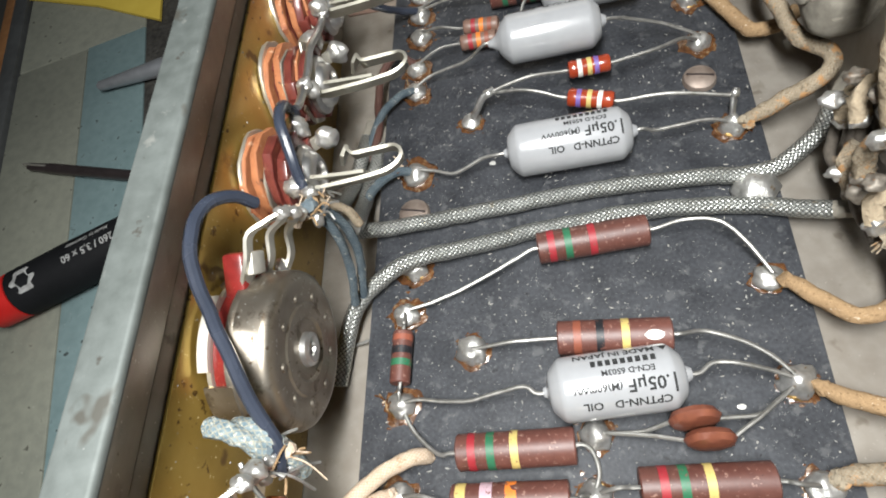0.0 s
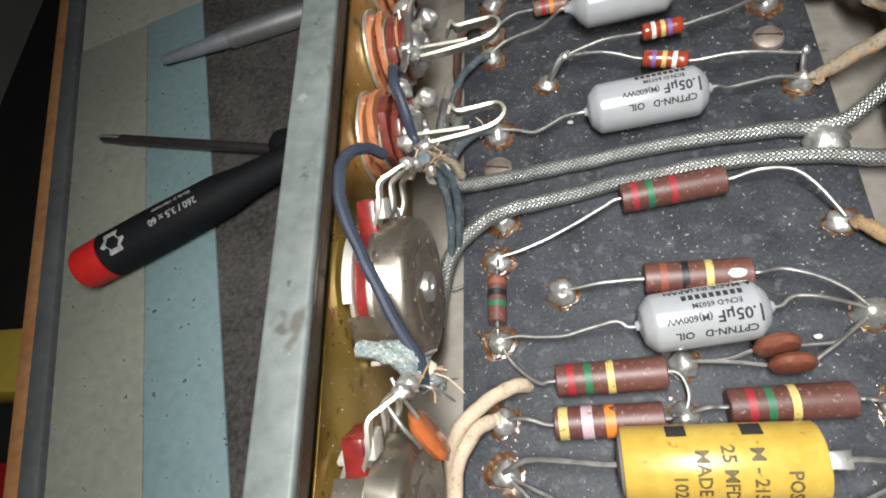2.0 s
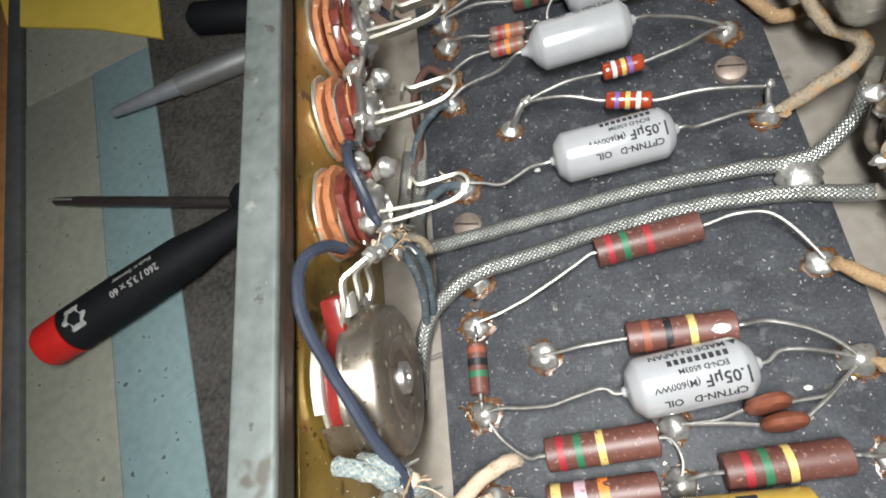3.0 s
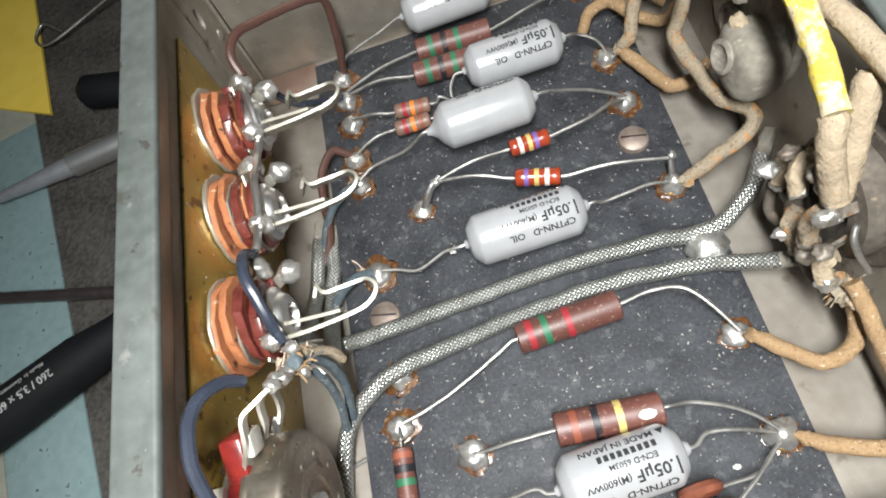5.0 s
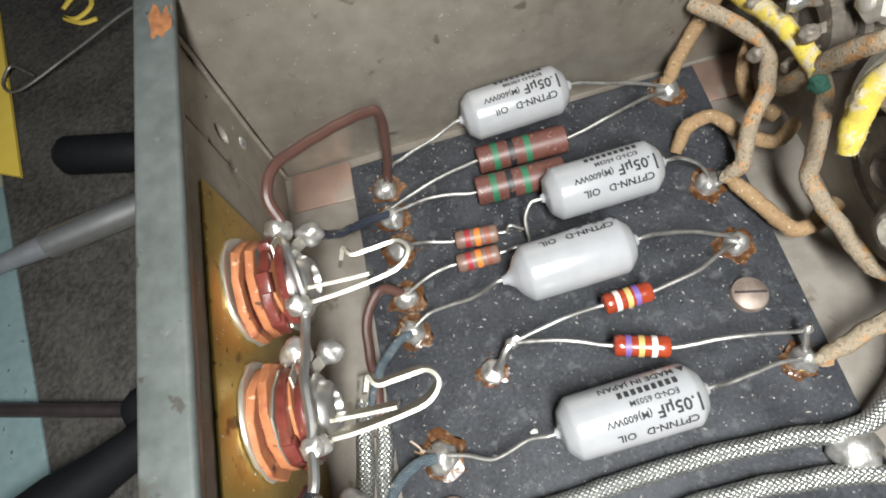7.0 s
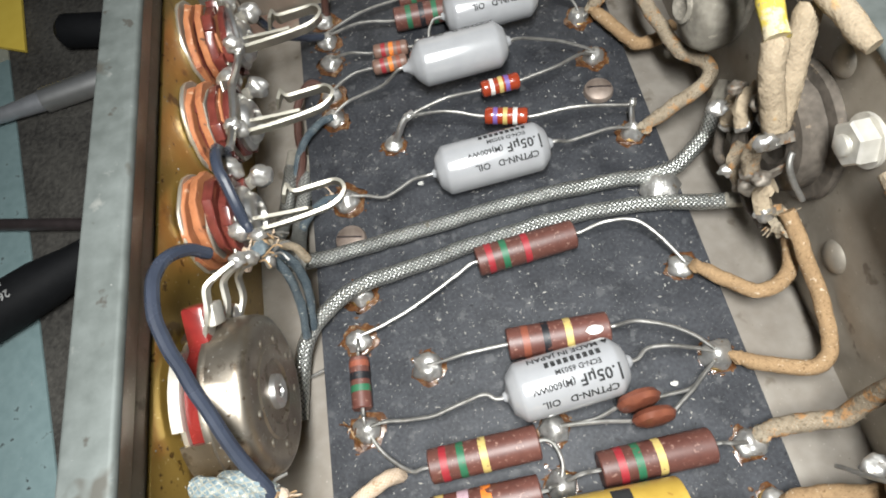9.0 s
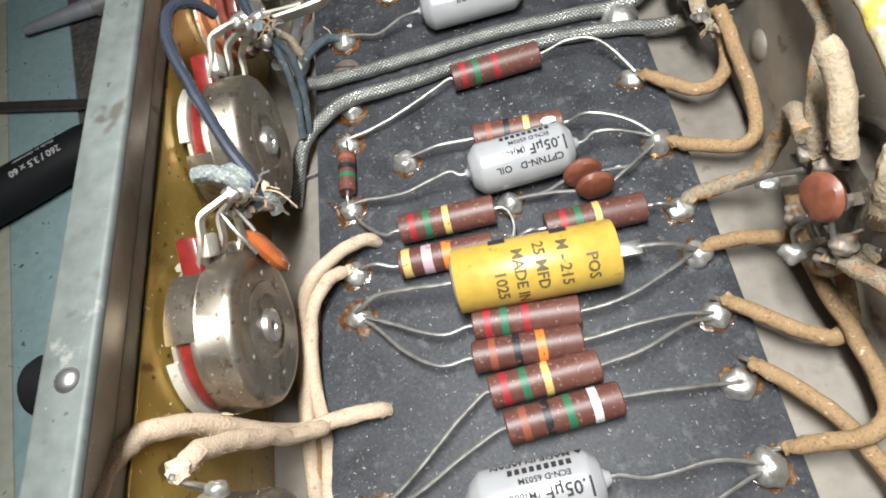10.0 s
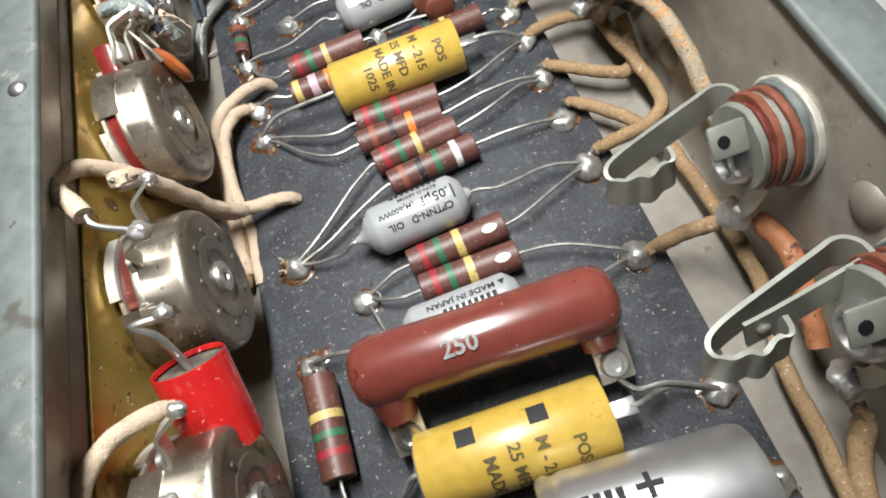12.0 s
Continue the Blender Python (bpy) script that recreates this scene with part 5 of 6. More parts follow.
# ---- wire bundles at the pot lugs ----
def bundle(c, stubs, seed, label):
    t_ = thing("wire_bundle", c, label, "wire", "pot wire bundles")
    for n_, (pts, r, m_) in enumerate(stubs):
        part("wire_stub", tube(pts, r, 10, 6, 0.2, n_ + seed, 0.2), m_, t_)
    for n_ in range(7):
        p = Vector(c) + Vector((RND.uniform(-2.6, 3), RND.uniform(-2.4, 2.4), RND.uniform(-2, 2)))
        part("solder" if n_ % 2 else "frayed_cloth", blob(p, RND.uniform(0.8, 1.5), RND.uniform(0.8, 1.5), RND.uniform(0.7, 1.3), seed + n_, 0.6, 2), SOLDER if n_ % 2 else (CLOTHW, BLUED, CLOTH)[n_ % 3], t_)
    for n_ in range(16):
        p = Vector(c) + Vector((RND.uniform(-1, 3), RND.uniform(-2, 2), RND.uniform(-1, 2)))
        q = p + Vector((RND.uniform(-1, 5), RND.uniform(-3, 3), RND.uniform(-4, 2)))
        part("strand", tube([p, (p + q) / 2 + Vector((0.5, 0.4, 0.8)), q], (0.12, 0.2, 0.16)[n_ % 3], 5, 5), (CLOTHW, LEAD, CLOTH)[n_ % 3], t_)


bundle((-8.2, 26, 29), [([(-8, 25.8, 29), (-6, 24.6, 22), (-6.8, 22.5, 13), (-8.5, 19, 5)], 0.8, BLUED), ([(-7, 27, 28), (-4.8, 26.5, 21), (-5.4, 24.4, 12), (-7.5, 21, 4)], 0.85, BLUED),
                        ([(-8, 27, 30), (-4, 28, 24), (-2.8, 27.2, 20)], 0.8, CLOTHG)], 5, "tangled blue and frayed cloth wires soldered to the pot lugs")
bundle((-7.6, -12.6, 30), [([(-15, -8.6, 33.5), (-12, -9.4, 34), (-9, -10.6, 33), (-7.4, -12.4, 30)], 1.35, BLUEW), ([(-12, -8.4, 32), (-8.5, -9, 33), (-5.5, -11, 30.5), (-4.6, -13.2, 26)], 1.2, BLUEW)], 9, "pale blue cloth wire stubs soldered to the pot lugs")

tail = thing("bare_wire", (-11, -64, 41), "tinned wire end soldered to a pot lug", "wire")
part("strand", tube([(-12.8, -63.2, 42.6), (-11.8, -65, 41.6), ends_c[1]], 0.5), TIN, tail)
part("strand", tube([(-11.8, -53, 36), (-12.0, -54.5, 35.5), ends_c[0]], 0.5), TIN, tail)
part("frayed_cloth", blob((-11.9, -53.2, 36.6), 1.5, 1.3, 1.3, 5, 0.5), CLOTHW, tail)

# ---- red sleeved capacitor between the pots ----
rc = thing("sleeved_capacitor", (-6, -84, 26), "capacitor in an open bright red plastic sleeve between two potentiometers", "capacitor")
axis = Vector((0.0, -0.74, -0.67)).normalized()
top = Vector((-6.8, -83.8, 30.4))
part("sleeve", lathe([(0.6, 4.75), (0, 4.95), (-0.1, 5.15), (0.2, 5.3), (13.5, 5.2), (13.7, 4.6)], top, axis, 32, 0.2, 8, False), REDPL, rc, "bright red plastic sleeve")
part("potting", lathe([(1.2, 0), (1.25, 3), (0.9, 4.9), (2, 4.9)], top, axis, 26, 0.4, 2), DUSTYD, rc, "brown sealing compound")
part("lead", tube([ends_c[2] + Vector((0, 0, -0.6)), (-10.5, -79.4, 37), (-8.2, -81, 34.5), top + axis * 1.4], 0.6, 8, 6), TIN, rc)


# ---- jacks on the rear wall ----
def rear_jack(yc, zc, seed, double=False):
    t_ = thing("phone_jack", (84, yc, zc), "open phone jack with fibre washers and a folded spring", "jack", "rear jacks")
    for n_, (s0, s1, r, m_, lb) in enumerate(((0.05, 1.2, 8.2, NUTM, "grey washer"), (1.25, 2.4, 7.7, LIP, "dull metal washer"), (2.45, 3.6, 7.4, DISC, "brown fibre washer"), (3.65, 4.6, 6.9, SPRINGG, "metal leaf"),
                                             (4.65, 5.8, 7.2, DISC, "brown fibre washer"), (5.85, 6.6, 6.7, REDF, "dark red fibre washer"), (6.65, 7.8, 6.5, SPRINGG, "metal leaf"))):
        part("washer", lathe([(s0, r * 0.4), (s0, r - 0.15), (s0 + 0.2, r), (s1 - 0.15, r), (s1, r - 0.15), (s1, r * 0.4)], (84, yc, zc), (-1, 0.02 * math.sin(n_ * 2), 0.02), 32, 0.4, seed + n_), m_, t_, lb)
    part("sleeve", lathe([(7.6, 4.0), (9.2, 3.8), (10, 3.2), (10.1, 2.5), (8.6, 2.3), (8.6, 0)], (84, yc - 1, zc - 1), (-1, 0, 0), 24), TIN, t_)
    m_ = Matrix.Translation((73.2, yc - 1.2, zc + 5.4))
    lugb = part("square_lug", moved(box(-2.8, -0.45, -2.4, 2.6, 0.45, 2.4, 0.5), m_ @ Euler((radians(-50), 0, 0)).to_matrix().to_4x4()), SPRINGG, t_, "square plated lug with a hole")
    # The lug is solid: a black disc on it paints the hole's shade.
    part("lug_hole", moved(lathe([(0, 0.85), (0.2, 0.8), (0.22, 0)], (0, 0, 0), (0, -0.64, 0.77), 16), Matrix.Translation((72.2, yc - 1.52, zc + 5.78))), HANDLE, lugb, "black disc for the shaded hole in the lug")
    zs = zc - 1.4
    part("spring_contact", strip([(79.6, yc + 4.6, zs + 2.2), (79.2, yc + 7.6, zs + 1.9), (77.4, yc + 9.0, zs + 1.3), (74, yc + 8.2, zs + 1.0), (66, yc + 6.0, zs + 0.4), (61.0, yc + 4.5, zs), (58.6, yc + 3.2, zs - 0.2), (58.2, yc + 1.5, zs - 0.4), (59.8, yc + 0.1, zs - 0.4),
                                  (61.8, yc + 0.1, zs - 0.4), (63.4, yc - 0.6, zs - 0.4), (65.4, yc + 0.4, zs - 0.4), (67.4, yc + 1.0, zs - 0.2), (67.7, yc + 3.6, zs)], 5.0, 0.7, (0.0, 0.34, 0.94), 7), SPRINGG, t_, "dull grey folded spring contact")
    if double:
        leaf = part("spring_leaf", strip([(79, yc + 5.6, zs + 1.6), (73, yc + 4.6, zs + 1.0), (66.5, yc + 3.6, zs + 0.4), (63.2, yc + 3.2, zs)], 4.6, 0.55, (0.0, 0.38, 0.92)), SPRINGG, t_, "straight spring leaf")
        part("leaf_dimple", blob((65.4, yc + 3.1, zs + 0.6), 0.9, 0.5, 0.9, seed, 0.1), PALEMETAL, leaf)
    lg = part("solder_lug", strip([(79, yc - 5, zc - 4), (77.5, yc - 5.5, zc - 9), (77, yc - 4.5, zc - 11.5)], 2.6, 0.5, (0, 1, 0)), PALEMETAL, t_)
    part("solder", blob((77.2, yc - 4.4, zc - 13.4), 2.5, 2.6, 2.8, seed, 0.35, 3), SOLDER, lg)


rear_jack(-80.0, 27.0, 21)
rear_jack(-108.6, 29.8, 24, True)


# ---- tube sockets on the rear wall ----
def tube_socket(yc, zc, r, seed, label, lugs=8, flange=True):
    t_ = thing("tube_socket", (84, yc, zc), label, "tube socket", "tube sockets")
    part("flange", lathe([(0.05, r), (0.6, r), (1.2, r * 0.96), (1.4, r * 0.7)], (84, yc, zc), (-1, 0, 0), 36, 0.15, seed), DUSTYD, t_, "dusty metal flange")
    part("base", lathe([(1.4, r * 0.80), (4.2, r * 0.80), (5.0, r * 0.74), (5.2, r * 0.42), (4.4, r * 0.36), (4.4, 0)], (84, yc, zc), (-1, 0, 0), 36, 0.3, seed), DUSTYD, t_, "dusty grey phenolic base")
    for k in range(lugs):
        a_ = math.tau * (k + 0.4) / lugs + seed
        c_, s_ = math.cos(a_), math.sin(a_)
        y, z = yc + c_ * r * 0.55, zc + s_ * r * 0.55
        o = RND.uniform(0.6, 1.3)
        tip = Vector((75.5 + RND.uniform(-2.5, 1.5), y + c_ * 1.6 * o, z + s_ * 1.6 * o))
        lg = part("contact_lug", strip([(79.6, y, z), (77.5, y + c_ * 0.6, z + s_ * 0.6), tip], 1.7, 0.5, (0.3, -s_, c_), 4), DUSTSOL, t_)
        part("solder", blob(tip, RND.uniform(1.2, 2.0), RND.uniform(1.1, 1.8), RND.uniform(1.0, 1.8), seed + k, 0.4, 3), DUSTSOL if k % 3 else SOLDER, lg)
    return t_


def nut(p, r, label):
    t_ = thing("hex_bolt", p, label, "bolt", "socket bolts")
    part("hex_nut", lathe([(0, r), (2.3, r), (2.7, r * 0.9), (2.7, r * 0.45)], p, (-1, 0, 0), 6), NUTM, t_)
    part("washer", lathe([(-0.6, r * 1.15), (0, r * 1.15), (0.02, r * 0.6)], p, (-1, 0, 0), 24), NUTM, t_)
    shank = [(2.0, r * 0.46)]
    for k in range(2):
        shank += [(2.8 + k * 0.5, r * 0.40), (3.05 + k * 0.5, r * 0.47)]
    part("bolt_end", lathe(shank + [(3.8, r * 0.36), (3.8, 0)], p, (-1, 0, 0), 16), NUTM, t_, "threaded bolt end")


s1 = thing("tube_socket", (84, 74, 23), "large dusty grey tube socket with a round flange and moulded hump", "tube socket", "tube sockets")
part("flange", lathe([(0.05, 17.4), (0.9, 17.6), (1.5, 17.2), (1.5, 16.0), (0.8, 15.4), (1.0, 12.6), (2.2, 12.0), (3.0, 11.2), (3.0, 5.0), (2.2, 4.6), (2.2, 0)], (84, 74, 23), (-1, 0, 0), 52, 0.3, 2), DUSTY, s1, "dusty grey pressed flange")
hump = bmesh.new()
bmesh.ops.create_icosphere(hump, subdivisions=4, radius=1)
for v in hump.verts:
    v.co = Vector([math.copysign(abs(c_) ** 0.62, c_) for c_ in v.co])
    k_ = 1 + 0.05 * noise.noise(v.co * 2.2)
    v.co = Vector((79.0 + 5.0 * v.co.x * k_, 62.5 + 6.6 * v.co.y * k_, 20.5 + 6.4 * v.co.z * k_))
part("moulded_hump", hump, DUSTY, s1, "rounded dusty moulded block", smooth=60)
part("hump_boss", lathe([(0, 3.2), (0.8, 3.1), (1.1, 2.4), (0.6, 1.6), (0.4, 0)], (74.3, 63.5, 22.0), (-1, -0.1, 0.2), 24, 0.15, 5), DUSTY, s1)
part("contact_ring", lathe([(0, 3.6), (1.0, 3.5), (1.3, 2.8), (0.5, 2.2), (0.2, 0)], (81.2, 74.5, 17.5), (-1, 0, 0), 24, 0.2, 8), DUSTYD, s1, "dark hollow contact")
for k in range(5):
    a_ = 0.1 + k * 0.72
    y, z = 74 + 8.4 * math.cos(a_), 23 + 8.4 * math.sin(a_)
    lg = part("contact_lug", strip([(81.6, y, z), (78.6, y + 0.4, z + 0.6), (77, y + 0.8, z + 1.2)], 2.8, 0.6, (0, 1, 0.3), 4), DUSTSOL, s1)
    part("solder", blob((77.2, y + 0.8, z + 1.2), 1.7, 2.4, 1.7, k + 3, 0.4, 3), (SOLDER, CREAMW, DUSTSOL)[k % 3], lg)
tube_socket(33, 20, 12.5, 31, "dusty tube socket with a tangle of old soldered lugs")
tube_socket(-27, 20, 12.0, 37, "dusty tube socket with soldered lugs and a disc capacitor")
tube_socket(103, 22, 9.5, 43, "dusty tube socket near the chassis corner")
nut((83.4, 21.5, 32), 3.6, "bright plated hex nut and bolt on the rear wall")
nut((83.4, -37.5, 30), 3.8, "bright plated hex nut and bolt on the rear wall")
nut((83.4, 96, 33), 3.8, "bright plated hex nut and bolt on the rear wall")
disc_capacitor((73.5, -29.0, 27.5), (-0.95, -0.15, 0.22), 3.6, DISC, [[(73, -24, 27), (70, -21.5, 22), (68.5, -19, 16)], [(74, -31, 27), (75, -35, 22), (77, -37, 19)], [(75, -24, 31), (78, -19, 33), (81, -18, 33)]], "round brown ceramic disc capacitor soldered to the tube socket")
for n_ in range(10):
    yc = (33, -27)[n_ % 2]
    p = Vector((RND.uniform(75, 79), yc + RND.uniform(-9, 9), RND.uniform(12, 27)))
    q = p + Vector((RND.uniform(-1, 3), RND.uniform(-6, 6), RND.uniform(-8, 3)))
    q.x, q.z = min(q.x, 82), max(q.z, 0)
    wire("bare_wire", "short dull tinned wire at a tube socket", [p, (p + q) / 2 + Vector((-1.5, 0.5, 1)), q], 0.5, LEAD, group="socket wires")
for n_, (y0, y1) in enumerate(((41, 27), (38, 22), (44, 34))):
    cloth([(77, y0, 22 - n_ * 2), (75.6, (y0 + y1) / 2, 14 - n_ * 3), (78, y1, 7)], 1.0, DUSTYD, "dusty grey sleeved wire hanging at the tube socket", "socket sleeves", False)

# yellow cloth wires crossing above the sockets
cloth([(69.2, 74.6, 29), (69.2, 77, 34.5), (69.4, 77.8, 39.6), (71.6, 76.6, 43.2), (74, 70, 45), (75.4, 60, 45), (75, 47, 43), (73.8, 36, 40.3)], 1.8, YCLOTH, "yellow and cream cloth wire arching over the big tube socket", "yellow wires", False)
cloth([(72.6, 117, 19), (73.6, 108, 22), (75, 100, 23.4), (76.2, 92.6, 22.4)], 1.7, YCLOTH, "bright yellow cloth wire beside the end wall", "yellow wires", False)
cloth([(81.5, 28, 44.5), (80, 38, 44.6), (79, 48, 44), (78.4, 56, 41.6), (79.6, 62, 38)], 1.7, CREAMW, "thick dusty cream cloth wire crossing above the sockets", "cream socket wires", False)
cloth([(73.8, 36.6, 40), (73.6, 34.6, 37), (74.4, 32, 32), (75.8, 29.8, 27)], 1.9, CREAMW, "thick dusty cream cloth wire hanging to the tube socket", "cream socket wires", False)
cloth([(79.5, 40, 42), (78.6, 37, 37), (77.6, 33.5, 31.5), (76.8, 30.4, 26)], 2.0, CREAMW, "thick dusty cream cloth wire hanging to the tube socket", "cream socket wires", False)
cloth([(74.5, -14, 41), (76, -18, 38), (76, -22, 35), (76.4, -25.4, 31)], 1.7, CREAMW, "thick dusty cream cloth wire hanging to the tube socket", "cream socket wires", False)
cloth([(74.6, -32.4, 44), (74, -34.2, 41), (74.6, -36, 36), (77, -35, 31)], 1.8, CREAMW, "thick dusty cream cloth wire hanging to the tube socket", "cream socket wires", False)
cloth([(79, 2, 45), (77.4, -14, 47), (76, -28, 47.4), (76.4, -40, 48), (80, -52, 47)], 1.7, YCLOTH, "yellow and cream cloth wire passing over the rear wall", "yellow wires", False)
tip_g = part("green_wire_end", blob((75.6, 90.8, 21.6), 1.7, 1.5, 1.4, 12, 0.5, 3), GREENC)
tagged(tip_g, "dark green cloth wire end knotted at the yellow wire", "wire")
tuft = thing("frayed_cloth_end", (79.2, 20, 11.5), "frayed tan tuft of a cloth wire at the tube socket", "wire")
part("frayed_cloth", blob((79.2, 20, 11.5), 2.3, 2.8, 2.2, 15, 0.7, 3), CLOTHG, tuft)
rt = random.Random(12)
for k in range(26):
    d_ = Vector((rt.uniform(-1, 1), rt.uniform(-1, 1), rt.uniform(-1, 1))).normalized()
    o_ = Vector((79.2, 20, 11.5))
    part("strand", tube([o_ + d_ * 1.4, o_ + d_ * 2.6 + Vector((0, 0.3, 0.3)), o_ + d_ * rt.uniform(3.0, 4.2)], 0.13, 4, 3), CLOTHG, tuft)
for k, (p_, q_) in enumerate((((77, 38, 27), (74.5, 35, 22)), ((76, 30, 24), (74.6, 28, 17)), ((77.5, 25, 17), (76, 22, 13)), ((75.8, 34, 17), (76, 30, 10)), ((78, 41, 22), (76, 40, 15)))):
    p_, q_ = Vector(p_), Vector(q_)
    cs = thing("cloth_stub", p_, "short dusty cloth wire stub tangled at the tube socket", "wire", "socket stubs")
    part("cloth_sleeve", tube([p_, (p_ + q_) / 2 + Vector((-1.2, 0.8, 0.4)), q_], 1.5, 10, 6, 0.3, k, 0.3), (CREAMW, CLOTHG)[k % 2], cs)
    part("solder", blob(q_, 1.6, 1.5, 1.5, k + 70, 0.5, 3), DUSTSOL if k % 2 else SOLDER, cs)
cloth([(79, 88, 34), (77, 92, 26), (76, 97, 14), (77, 103, 6)], 1.7, CLOTHG, "dusty grey cloth wire at the socket", "cloth wires", False)
cloth([(76, 110, 16), (74, 107, 9), (75, 103, 4), (79, 98, 2)], 1.5, CLOTH, "yellow-brown cloth wire near the corner", "cloth wires", False)

# ---- bench and tools ----
TURNB = Matrix.Translation((-100, 50, 0)) @ Euler((0, 0, radians(14.5))).to_matrix().to_4x4()
bench = thing("workbench", (-100, 50, -36), "worn cream, blue and black workbench top with wooden edge", "workbench")
part("cream_strip", moved(box(-56, -345, -60, -24, 117, -36.05, 0.6), TURNB), BENCHG, bench, "worn cream-grey painted strip")
part("blue_strip", moved(box(-24, -345, -60, 2, 118, -36.3, 0.6), TURNB), BENCHB, bench, "worn blue painted strip")
part("black_strip", moved(box(2, -345, -60, 230, 342, -36.6, 0.6), TURNB), TOLEX, bench, "black textured vinyl strip")
part("grey_edge", moved(box(-64, -345, -62, -57, 342, -34.6, 0.8), TURNB), GREYSTRIP, bench, "dark grey edge strip")
part("wooden_edge", moved(box(-70, -345, -70, -64, 342, -35.5, 1.0), TURNB), WOOD, bench, "raw orange-brown wooden edge")
part("bench_back", moved(box(-56, 118.1, -60, 1.9, 342, -36.4, 0.6), TURNB), BENCHG, bench)

bmc = bmesh.new()
corners = ((-120, 165), (-138, 246), (-235, 262), (-205, 200), (-155, 182))
lo_, hi_ = [bmc.verts.new((x, y, -36.0)) for x, y in corners], [bmc.verts.new((x, y, -34.8)) for x, y in corners]
bmc.faces.new(hi_), bmc.faces.new(lo_)
for k in range(len(corners)):
    bmc.faces.new((lo_[k], lo_[k - 1], hi_[k - 1], hi_[k]))
card = part("yellow_card", bmc, YPAPER)
tagged(card, "yellow card sheet lying on the bench", "card")
ring = part("wire_offcut", tube([(-118, 205, -33), (-126, 211, -32), (-129, 204, -33), (-122, 200, -33), (-100, 208, -30), (-70, 212, -22), (-30, 200, -10)], 0.5, 6), LEAD)
tagged(ring, "thin springy wire offcut on the bench", "wire")

mark = part("yellow_mark", tube([(-112, 238, -36.3), (-108, 243, -36.3), (-102, 241, -36.3), (-101, 235, -36.3), (-106, 231, -36.3), (-111, 233, -36.3), (-104, 228, -36.3), (-98, 228, -36.3)], 0.9, 6, 6), YPAPER)
tagged(mark, "hand-painted yellow mark on the black bench vinyl", "mark")


def tool_matrix(p, q):
    x, y, z = frame_of(Vector(q) - Vector(p))
    return Matrix.Translation(p) @ Matrix((x, y, z)).transposed().to_4x4()


sd_a, sd_b = Vector((-140.2, 40.2, -28.6)), Vector((-58.6, 78.3, -28.6))
sd = thing("screwdriver", sd_a, "black handled screwdriver with a red end cap, white printing", "screwdriver")
dx = (sd_b - sd_a).normalized()
part("end_cap", lathe([(0, 0), (0.1, 4.2), (0.8, 6.0), (2.4, 7.0), (11.0, 7.3), (11.2, 6.0)], sd_a, dx, 32), REDCAP, sd, "red end cap")
part("handle", lathe([(11.2, 7.0), (11.6, 7.4), (30, 7.5), (52, 7.1), (62, 5.6), (72, 5.0), (84, 5.4), (88, 4.6), (90, 2.0)], sd_a, dx, 36), HANDLE, sd)
gm = barrel_put(sd_a, *frame_of(dx), 7.55)
hexp = [Vector((17.5 + 4.2 * math.cos(k * math.tau / 6), 2.2 + 4.2 * math.sin(k * math.tau / 6), 0)) for k in range(6)]
hexq = [Vector((17.5 + 2.3 * math.cos(k * math.tau / 6), 2.2 + 2.3 * math.sin(k * math.tau / 6), 0)) for k in range(6)]
part("emblem", on_barrel([(hexp + hexq, [(k, (k + 1) % 6, (k + 1) % 6 + 6, k + 6) for k in range(6)])], gm), HANDPR, sd, "pale hexagonal emblem", smooth=0)
wr1, wr2 = letters("260 / 3,5 x 60", 3.0), letters("Made in Germany", 1.9)
part("printing", on_barrel([([Vector((47 - p.x, 1.6 + p.y, 0)) for p in wr1[0]], wr1[1]), ([Vector((46 - p.x, -1.6 + p.y, 0)) for p in wr2[0]], wr2[1])], gm), HANDPR, sd, "grey white printed size", smooth=0)
bl = thing("screwdriver", (-88, 84, -27), "slim screwdriver with a dark steel blade reaching out from the chassis", "screwdriver")
part("blade", lathe([(0, 0), (0, 1.4), (9, 1.7), (10, 1.9), (80, 1.9)], (-154, 98, -33.6), (0.975, -0.22, 0.0), 16), TOOLST, bl, "dark steel blade")
part("handle", lathe([(0, 3), (2, 5), (5, 5.6), (70, 5.6), (72, 4), (73, 0)], (-78.5, 81.0, -30.8), (0.975, -0.22, 0), 24), HANDLE, bl)
part("blade_tip", moved(box(-3, -0.4, -1.7, 9, 0.4, 1.7, 0.2), tool_matrix((-153, 97.8, -33.6), (-100, 86, -33.6))), PALEMETAL, bl, "worn bright tip")
pn = thing("metal_scriber", (-110, 132, -32), "tapered grey metal tool with a knurled collar on the bench", "tool")
pa, pd = Vector((-135, 130.5, -32.4)), Vector((0.985, 0.17, 0)).normalized()
part("taper", lathe([(0, 0), (0, 1.2), (1.0, 1.8), (28, 3.4), (29, 3.4)], pa, pd, 24), SILVER, pn, "dull grey tapered shank")
part("collar", lathe([(29, 3.4), (29.4, 4.2), (50, 4.4), (90, 4.4), (91, 3)], pa, pd, 28), ALU, pn, "bright ribbed collar")
kb = thing("control_knob", (-21, -35.5, 24), "black control knob on the outside of the front panel", "knob")
part("shaft", lathe([(0, 3.0), (17, 3.0), (17.2, 2)], (-20.6, -35.5, 24), (-1, 0, 0), 20), TOOLST, kb, "dark steel shaft")
knob = [(8, 2.5), (8.1, 6.4), (9.6, 6.6), (10.4, 5.6), (22, 5.0), (23.4, 4.4), (23.8, 3.0), (23.8, 0)]
part("grip", lathe(knob, (-20.6, -35.5, 24), (-1, 0, 0), 36), HANDLE, kb, "black moulded grip")
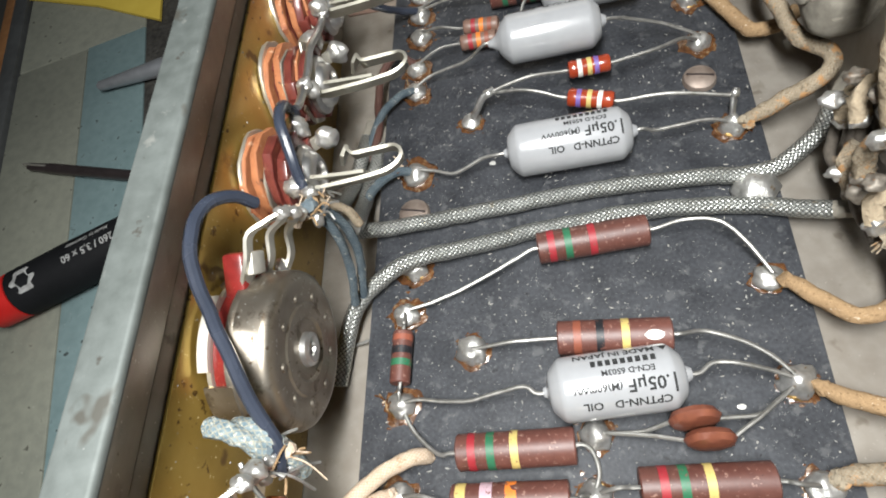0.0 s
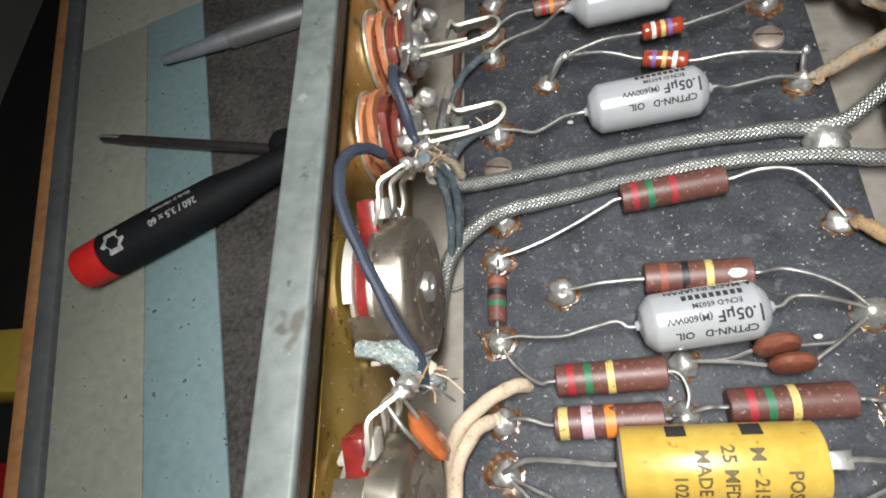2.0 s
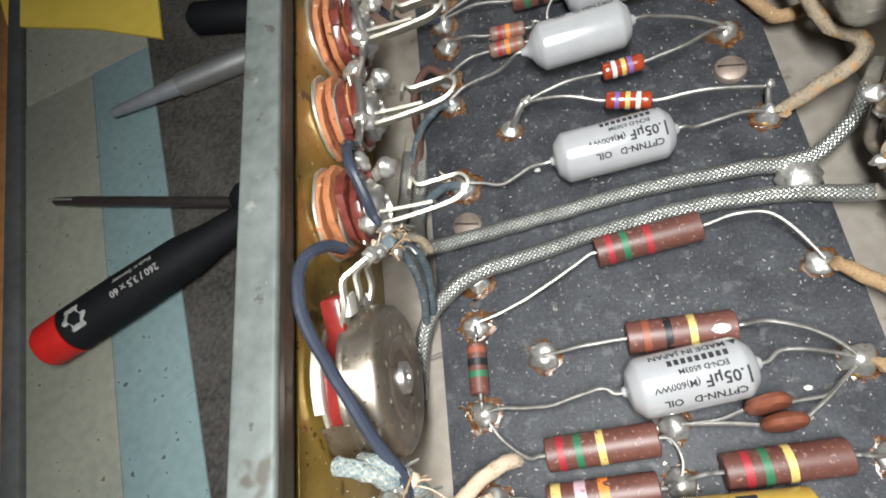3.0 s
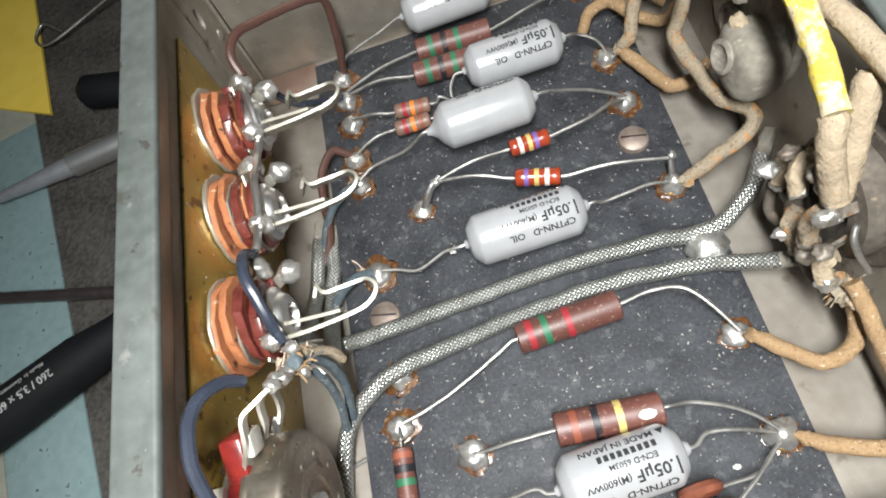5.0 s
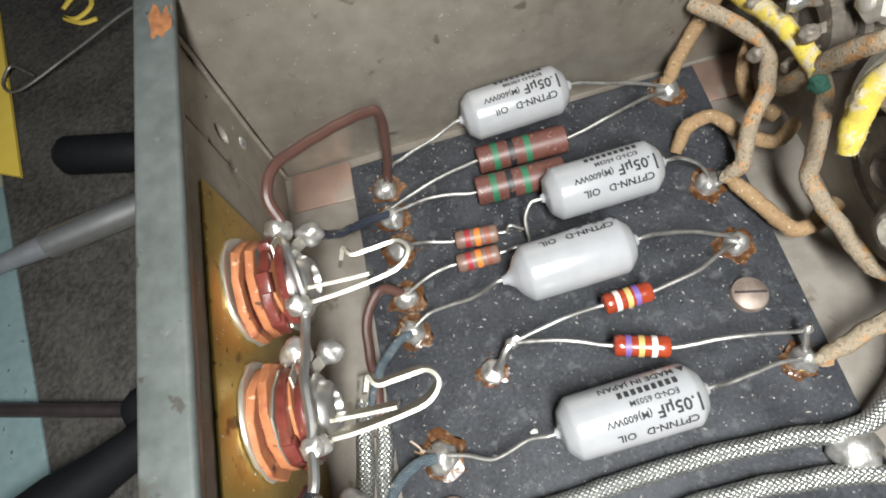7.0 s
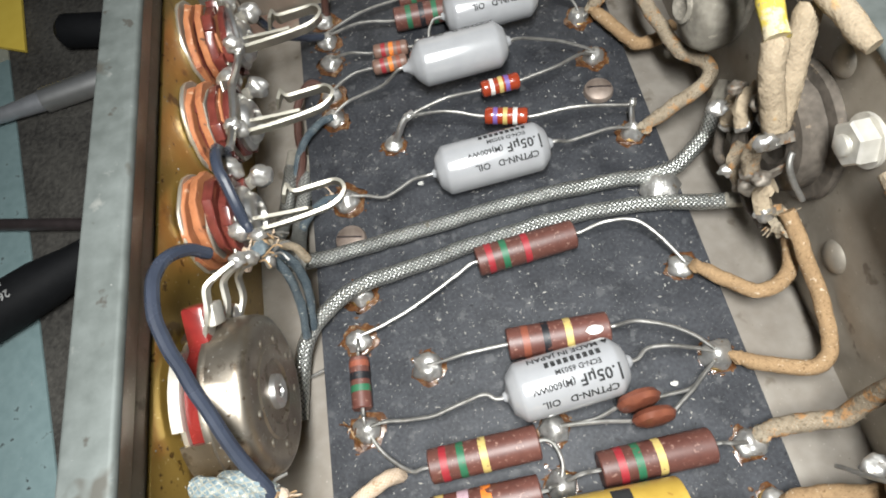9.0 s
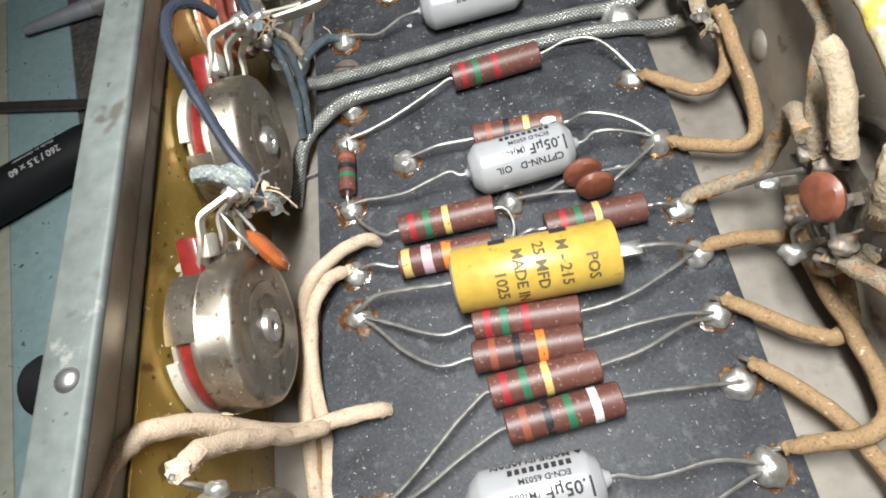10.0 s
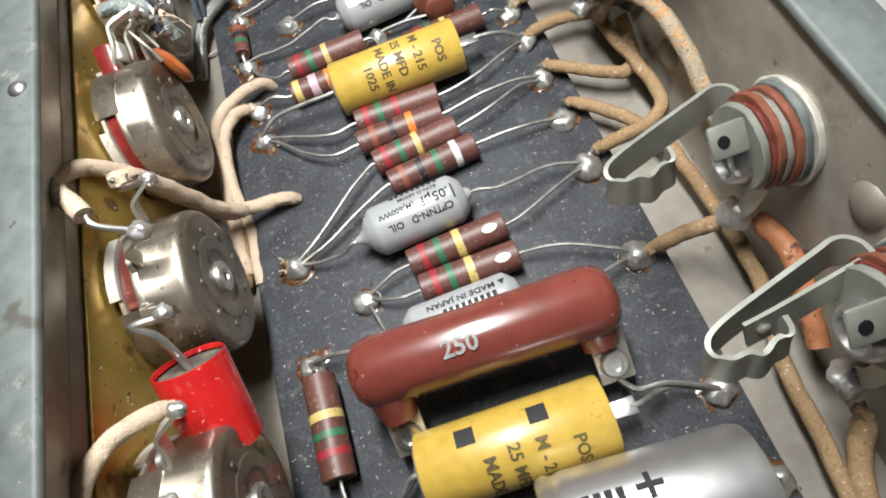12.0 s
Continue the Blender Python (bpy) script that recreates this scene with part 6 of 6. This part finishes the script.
bx = part("foam_grip", lathe([(0, 0), (0.4, 4), (3, 6), (26, 6), (29, 4), (29.4, 0)], (-103, 165, -30.4), (1, -0.25, 0), 24), HANDLE)
tagged(bx, "black rubber grip of a tool lying on the bench", "tool")

# ---- the room ----
fl = part("floor", box(-560, -560, -262, 560, 560, -250), DARKFLOOR)
tagged(fl, "dark workshop floor", "floor", kind="structure")
# Unseen walls, added to close the place; they set what metal reflects and the bounce.
for nm, b in (("wall_north", (-560, 560.1, -262, 560, 572, 420)), ("wall_south", (-560, -572, -262, 560, -560.1, 420)), ("wall_east", (560.1, -572, -262, 572, 572, 420)), ("wall_west", (-572, -572, -262, -560.1, 572, 420))):
    tagged(part(nm, box(*b), PLASTER), "unseen plain wall added to enclose the place and reflect light", "wall", kind="structure")
leg = thing("bench_frame", (100, 0, -250), "dark frame under the workbench", "workbench")
for xx, yy in ((-40, -250), (-100, 260), (150, -250), (100, 300)):
    part("leg", box(xx - 12, yy - 12, -250, xx + 12, yy + 12, -70.1, 2), GREYSTRIP, leg)
part("top_rail", moved(box(-50, -340, -70, 226, 338, -60.1, 1), TURNB), GREYSTRIP, leg)
tagged(part("yellow_tray", box(-520, 46, -249.9, -366, 96, -214, 6), YPAPER), "yellow plastic tray standing below the bench", "tray")
tagged(part("red_box", box(-500, -80, -249.9, -352, 2, -214, 6), REDPL), "red plastic box standing below the bench", "box")
wp = part("paper_sheet", box(118, -75, -36.2, 190, -5, -35.2, 0.3), WHITE)
tagged(wp, "white paper sheet beside the chassis", "paper")

# ---- dust and crumbs ----
bmd = bmesh.new()
for k in range(8000):
    x, y = RND.uniform(-6.5, 69), RND.uniform(-125, 114)
    s = RND.choice((0.03, 0.035, 0.045, 0.05, 0.06, 0.07, 0.09, 0.15)) * RND.uniform(0.7, 1.2)
    a_ = RND.uniform(0, math.tau)
    l_ = s * RND.uniform(1, 3.2)
    d1, d2 = Vector((math.cos(a_), math.sin(a_), 0)) * l_, Vector((-math.sin(a_), math.cos(a_), 0)) * s
    c = Vector((x, y, 0.02))
    base = [bmd.verts.new(c + d1), bmd.verts.new(c + d2), bmd.verts.new(c - d1), bmd.verts.new(c - d2)]
    tip = bmd.verts.new(c + Vector((0, 0, s * 0.9)))
    for i in range(4):
        bmd.faces.new((base[i], base[(i + 1) % 4], tip))
dust = part("dust_specks", bmd, DUSTM, smooth=0)
tagged(dust, "pale dust and crumbs scattered over the board", "dust", kind="stuff")
bmg = bmesh.new()


def speck(bm, c, d1, d2, nrm, s):
    base = [bm.verts.new(c + d1 * s), bm.verts.new(c + d2 * s), bm.verts.new(c - d1 * s), bm.verts.new(c - d2 * s)]
    tip_ = bm.verts.new(c + nrm * s * 0.8)
    for i in range(4):
        bm.faces.new((base[i], base[(i + 1) % 4], tip_))


for k in range(420):
    y, z = RND.uniform(-112, 92), RND.uniform(0, 44)
    x = front_x(y) + (0.66 if z < 37 else 0.02)
    speck(bmg, Vector((x, y, z)), Vector((0, 1, 0)), Vector((0, 0, RND.uniform(0.6, 2))), Vector((1, 0, 0)), RND.choice((0.08, 0.1, 0.13, 0.2)))
for yc, zc, bk in ((4.7, 22.5, -8.0), (-31.3, 22.5, -7.0), (-67.0, 21.5, -4.2), (-103.5, 21.5, -3.2)):
    for k in range(90):
        a_, x = RND.uniform(-0.3, math.pi + 0.3), RND.uniform(front_x(yc) + 6.6, bk - 1.8)
        nrm = Vector((0, math.cos(a_), math.sin(a_)))
        speck(bmg, Vector((x, yc, zc)) + nrm * 12.2, Vector((1, 0, 0)), Vector((0, -math.sin(a_), math.cos(a_))), nrm, RND.choice((0.07, 0.1, 0.13)))
tagged(part("grime_specks", bmg, DUSTM, smooth=0), "pale crumbs of flux and dust on metal", "dust", kind="stuff")
for n_, (x, y) in enumerate(((17.4, 50.5), (55.5, -1.2), (31, 27.0))):
    cr = part("crumb", blob((x, y, 0.3), 0.75, 0.4, 0.35, n_, 0.5, 2), WHITE if n_ < 2 else CLOTH)
    tagged(cr, "small pale crumb lying on the board", "crumb", "board crumbs")
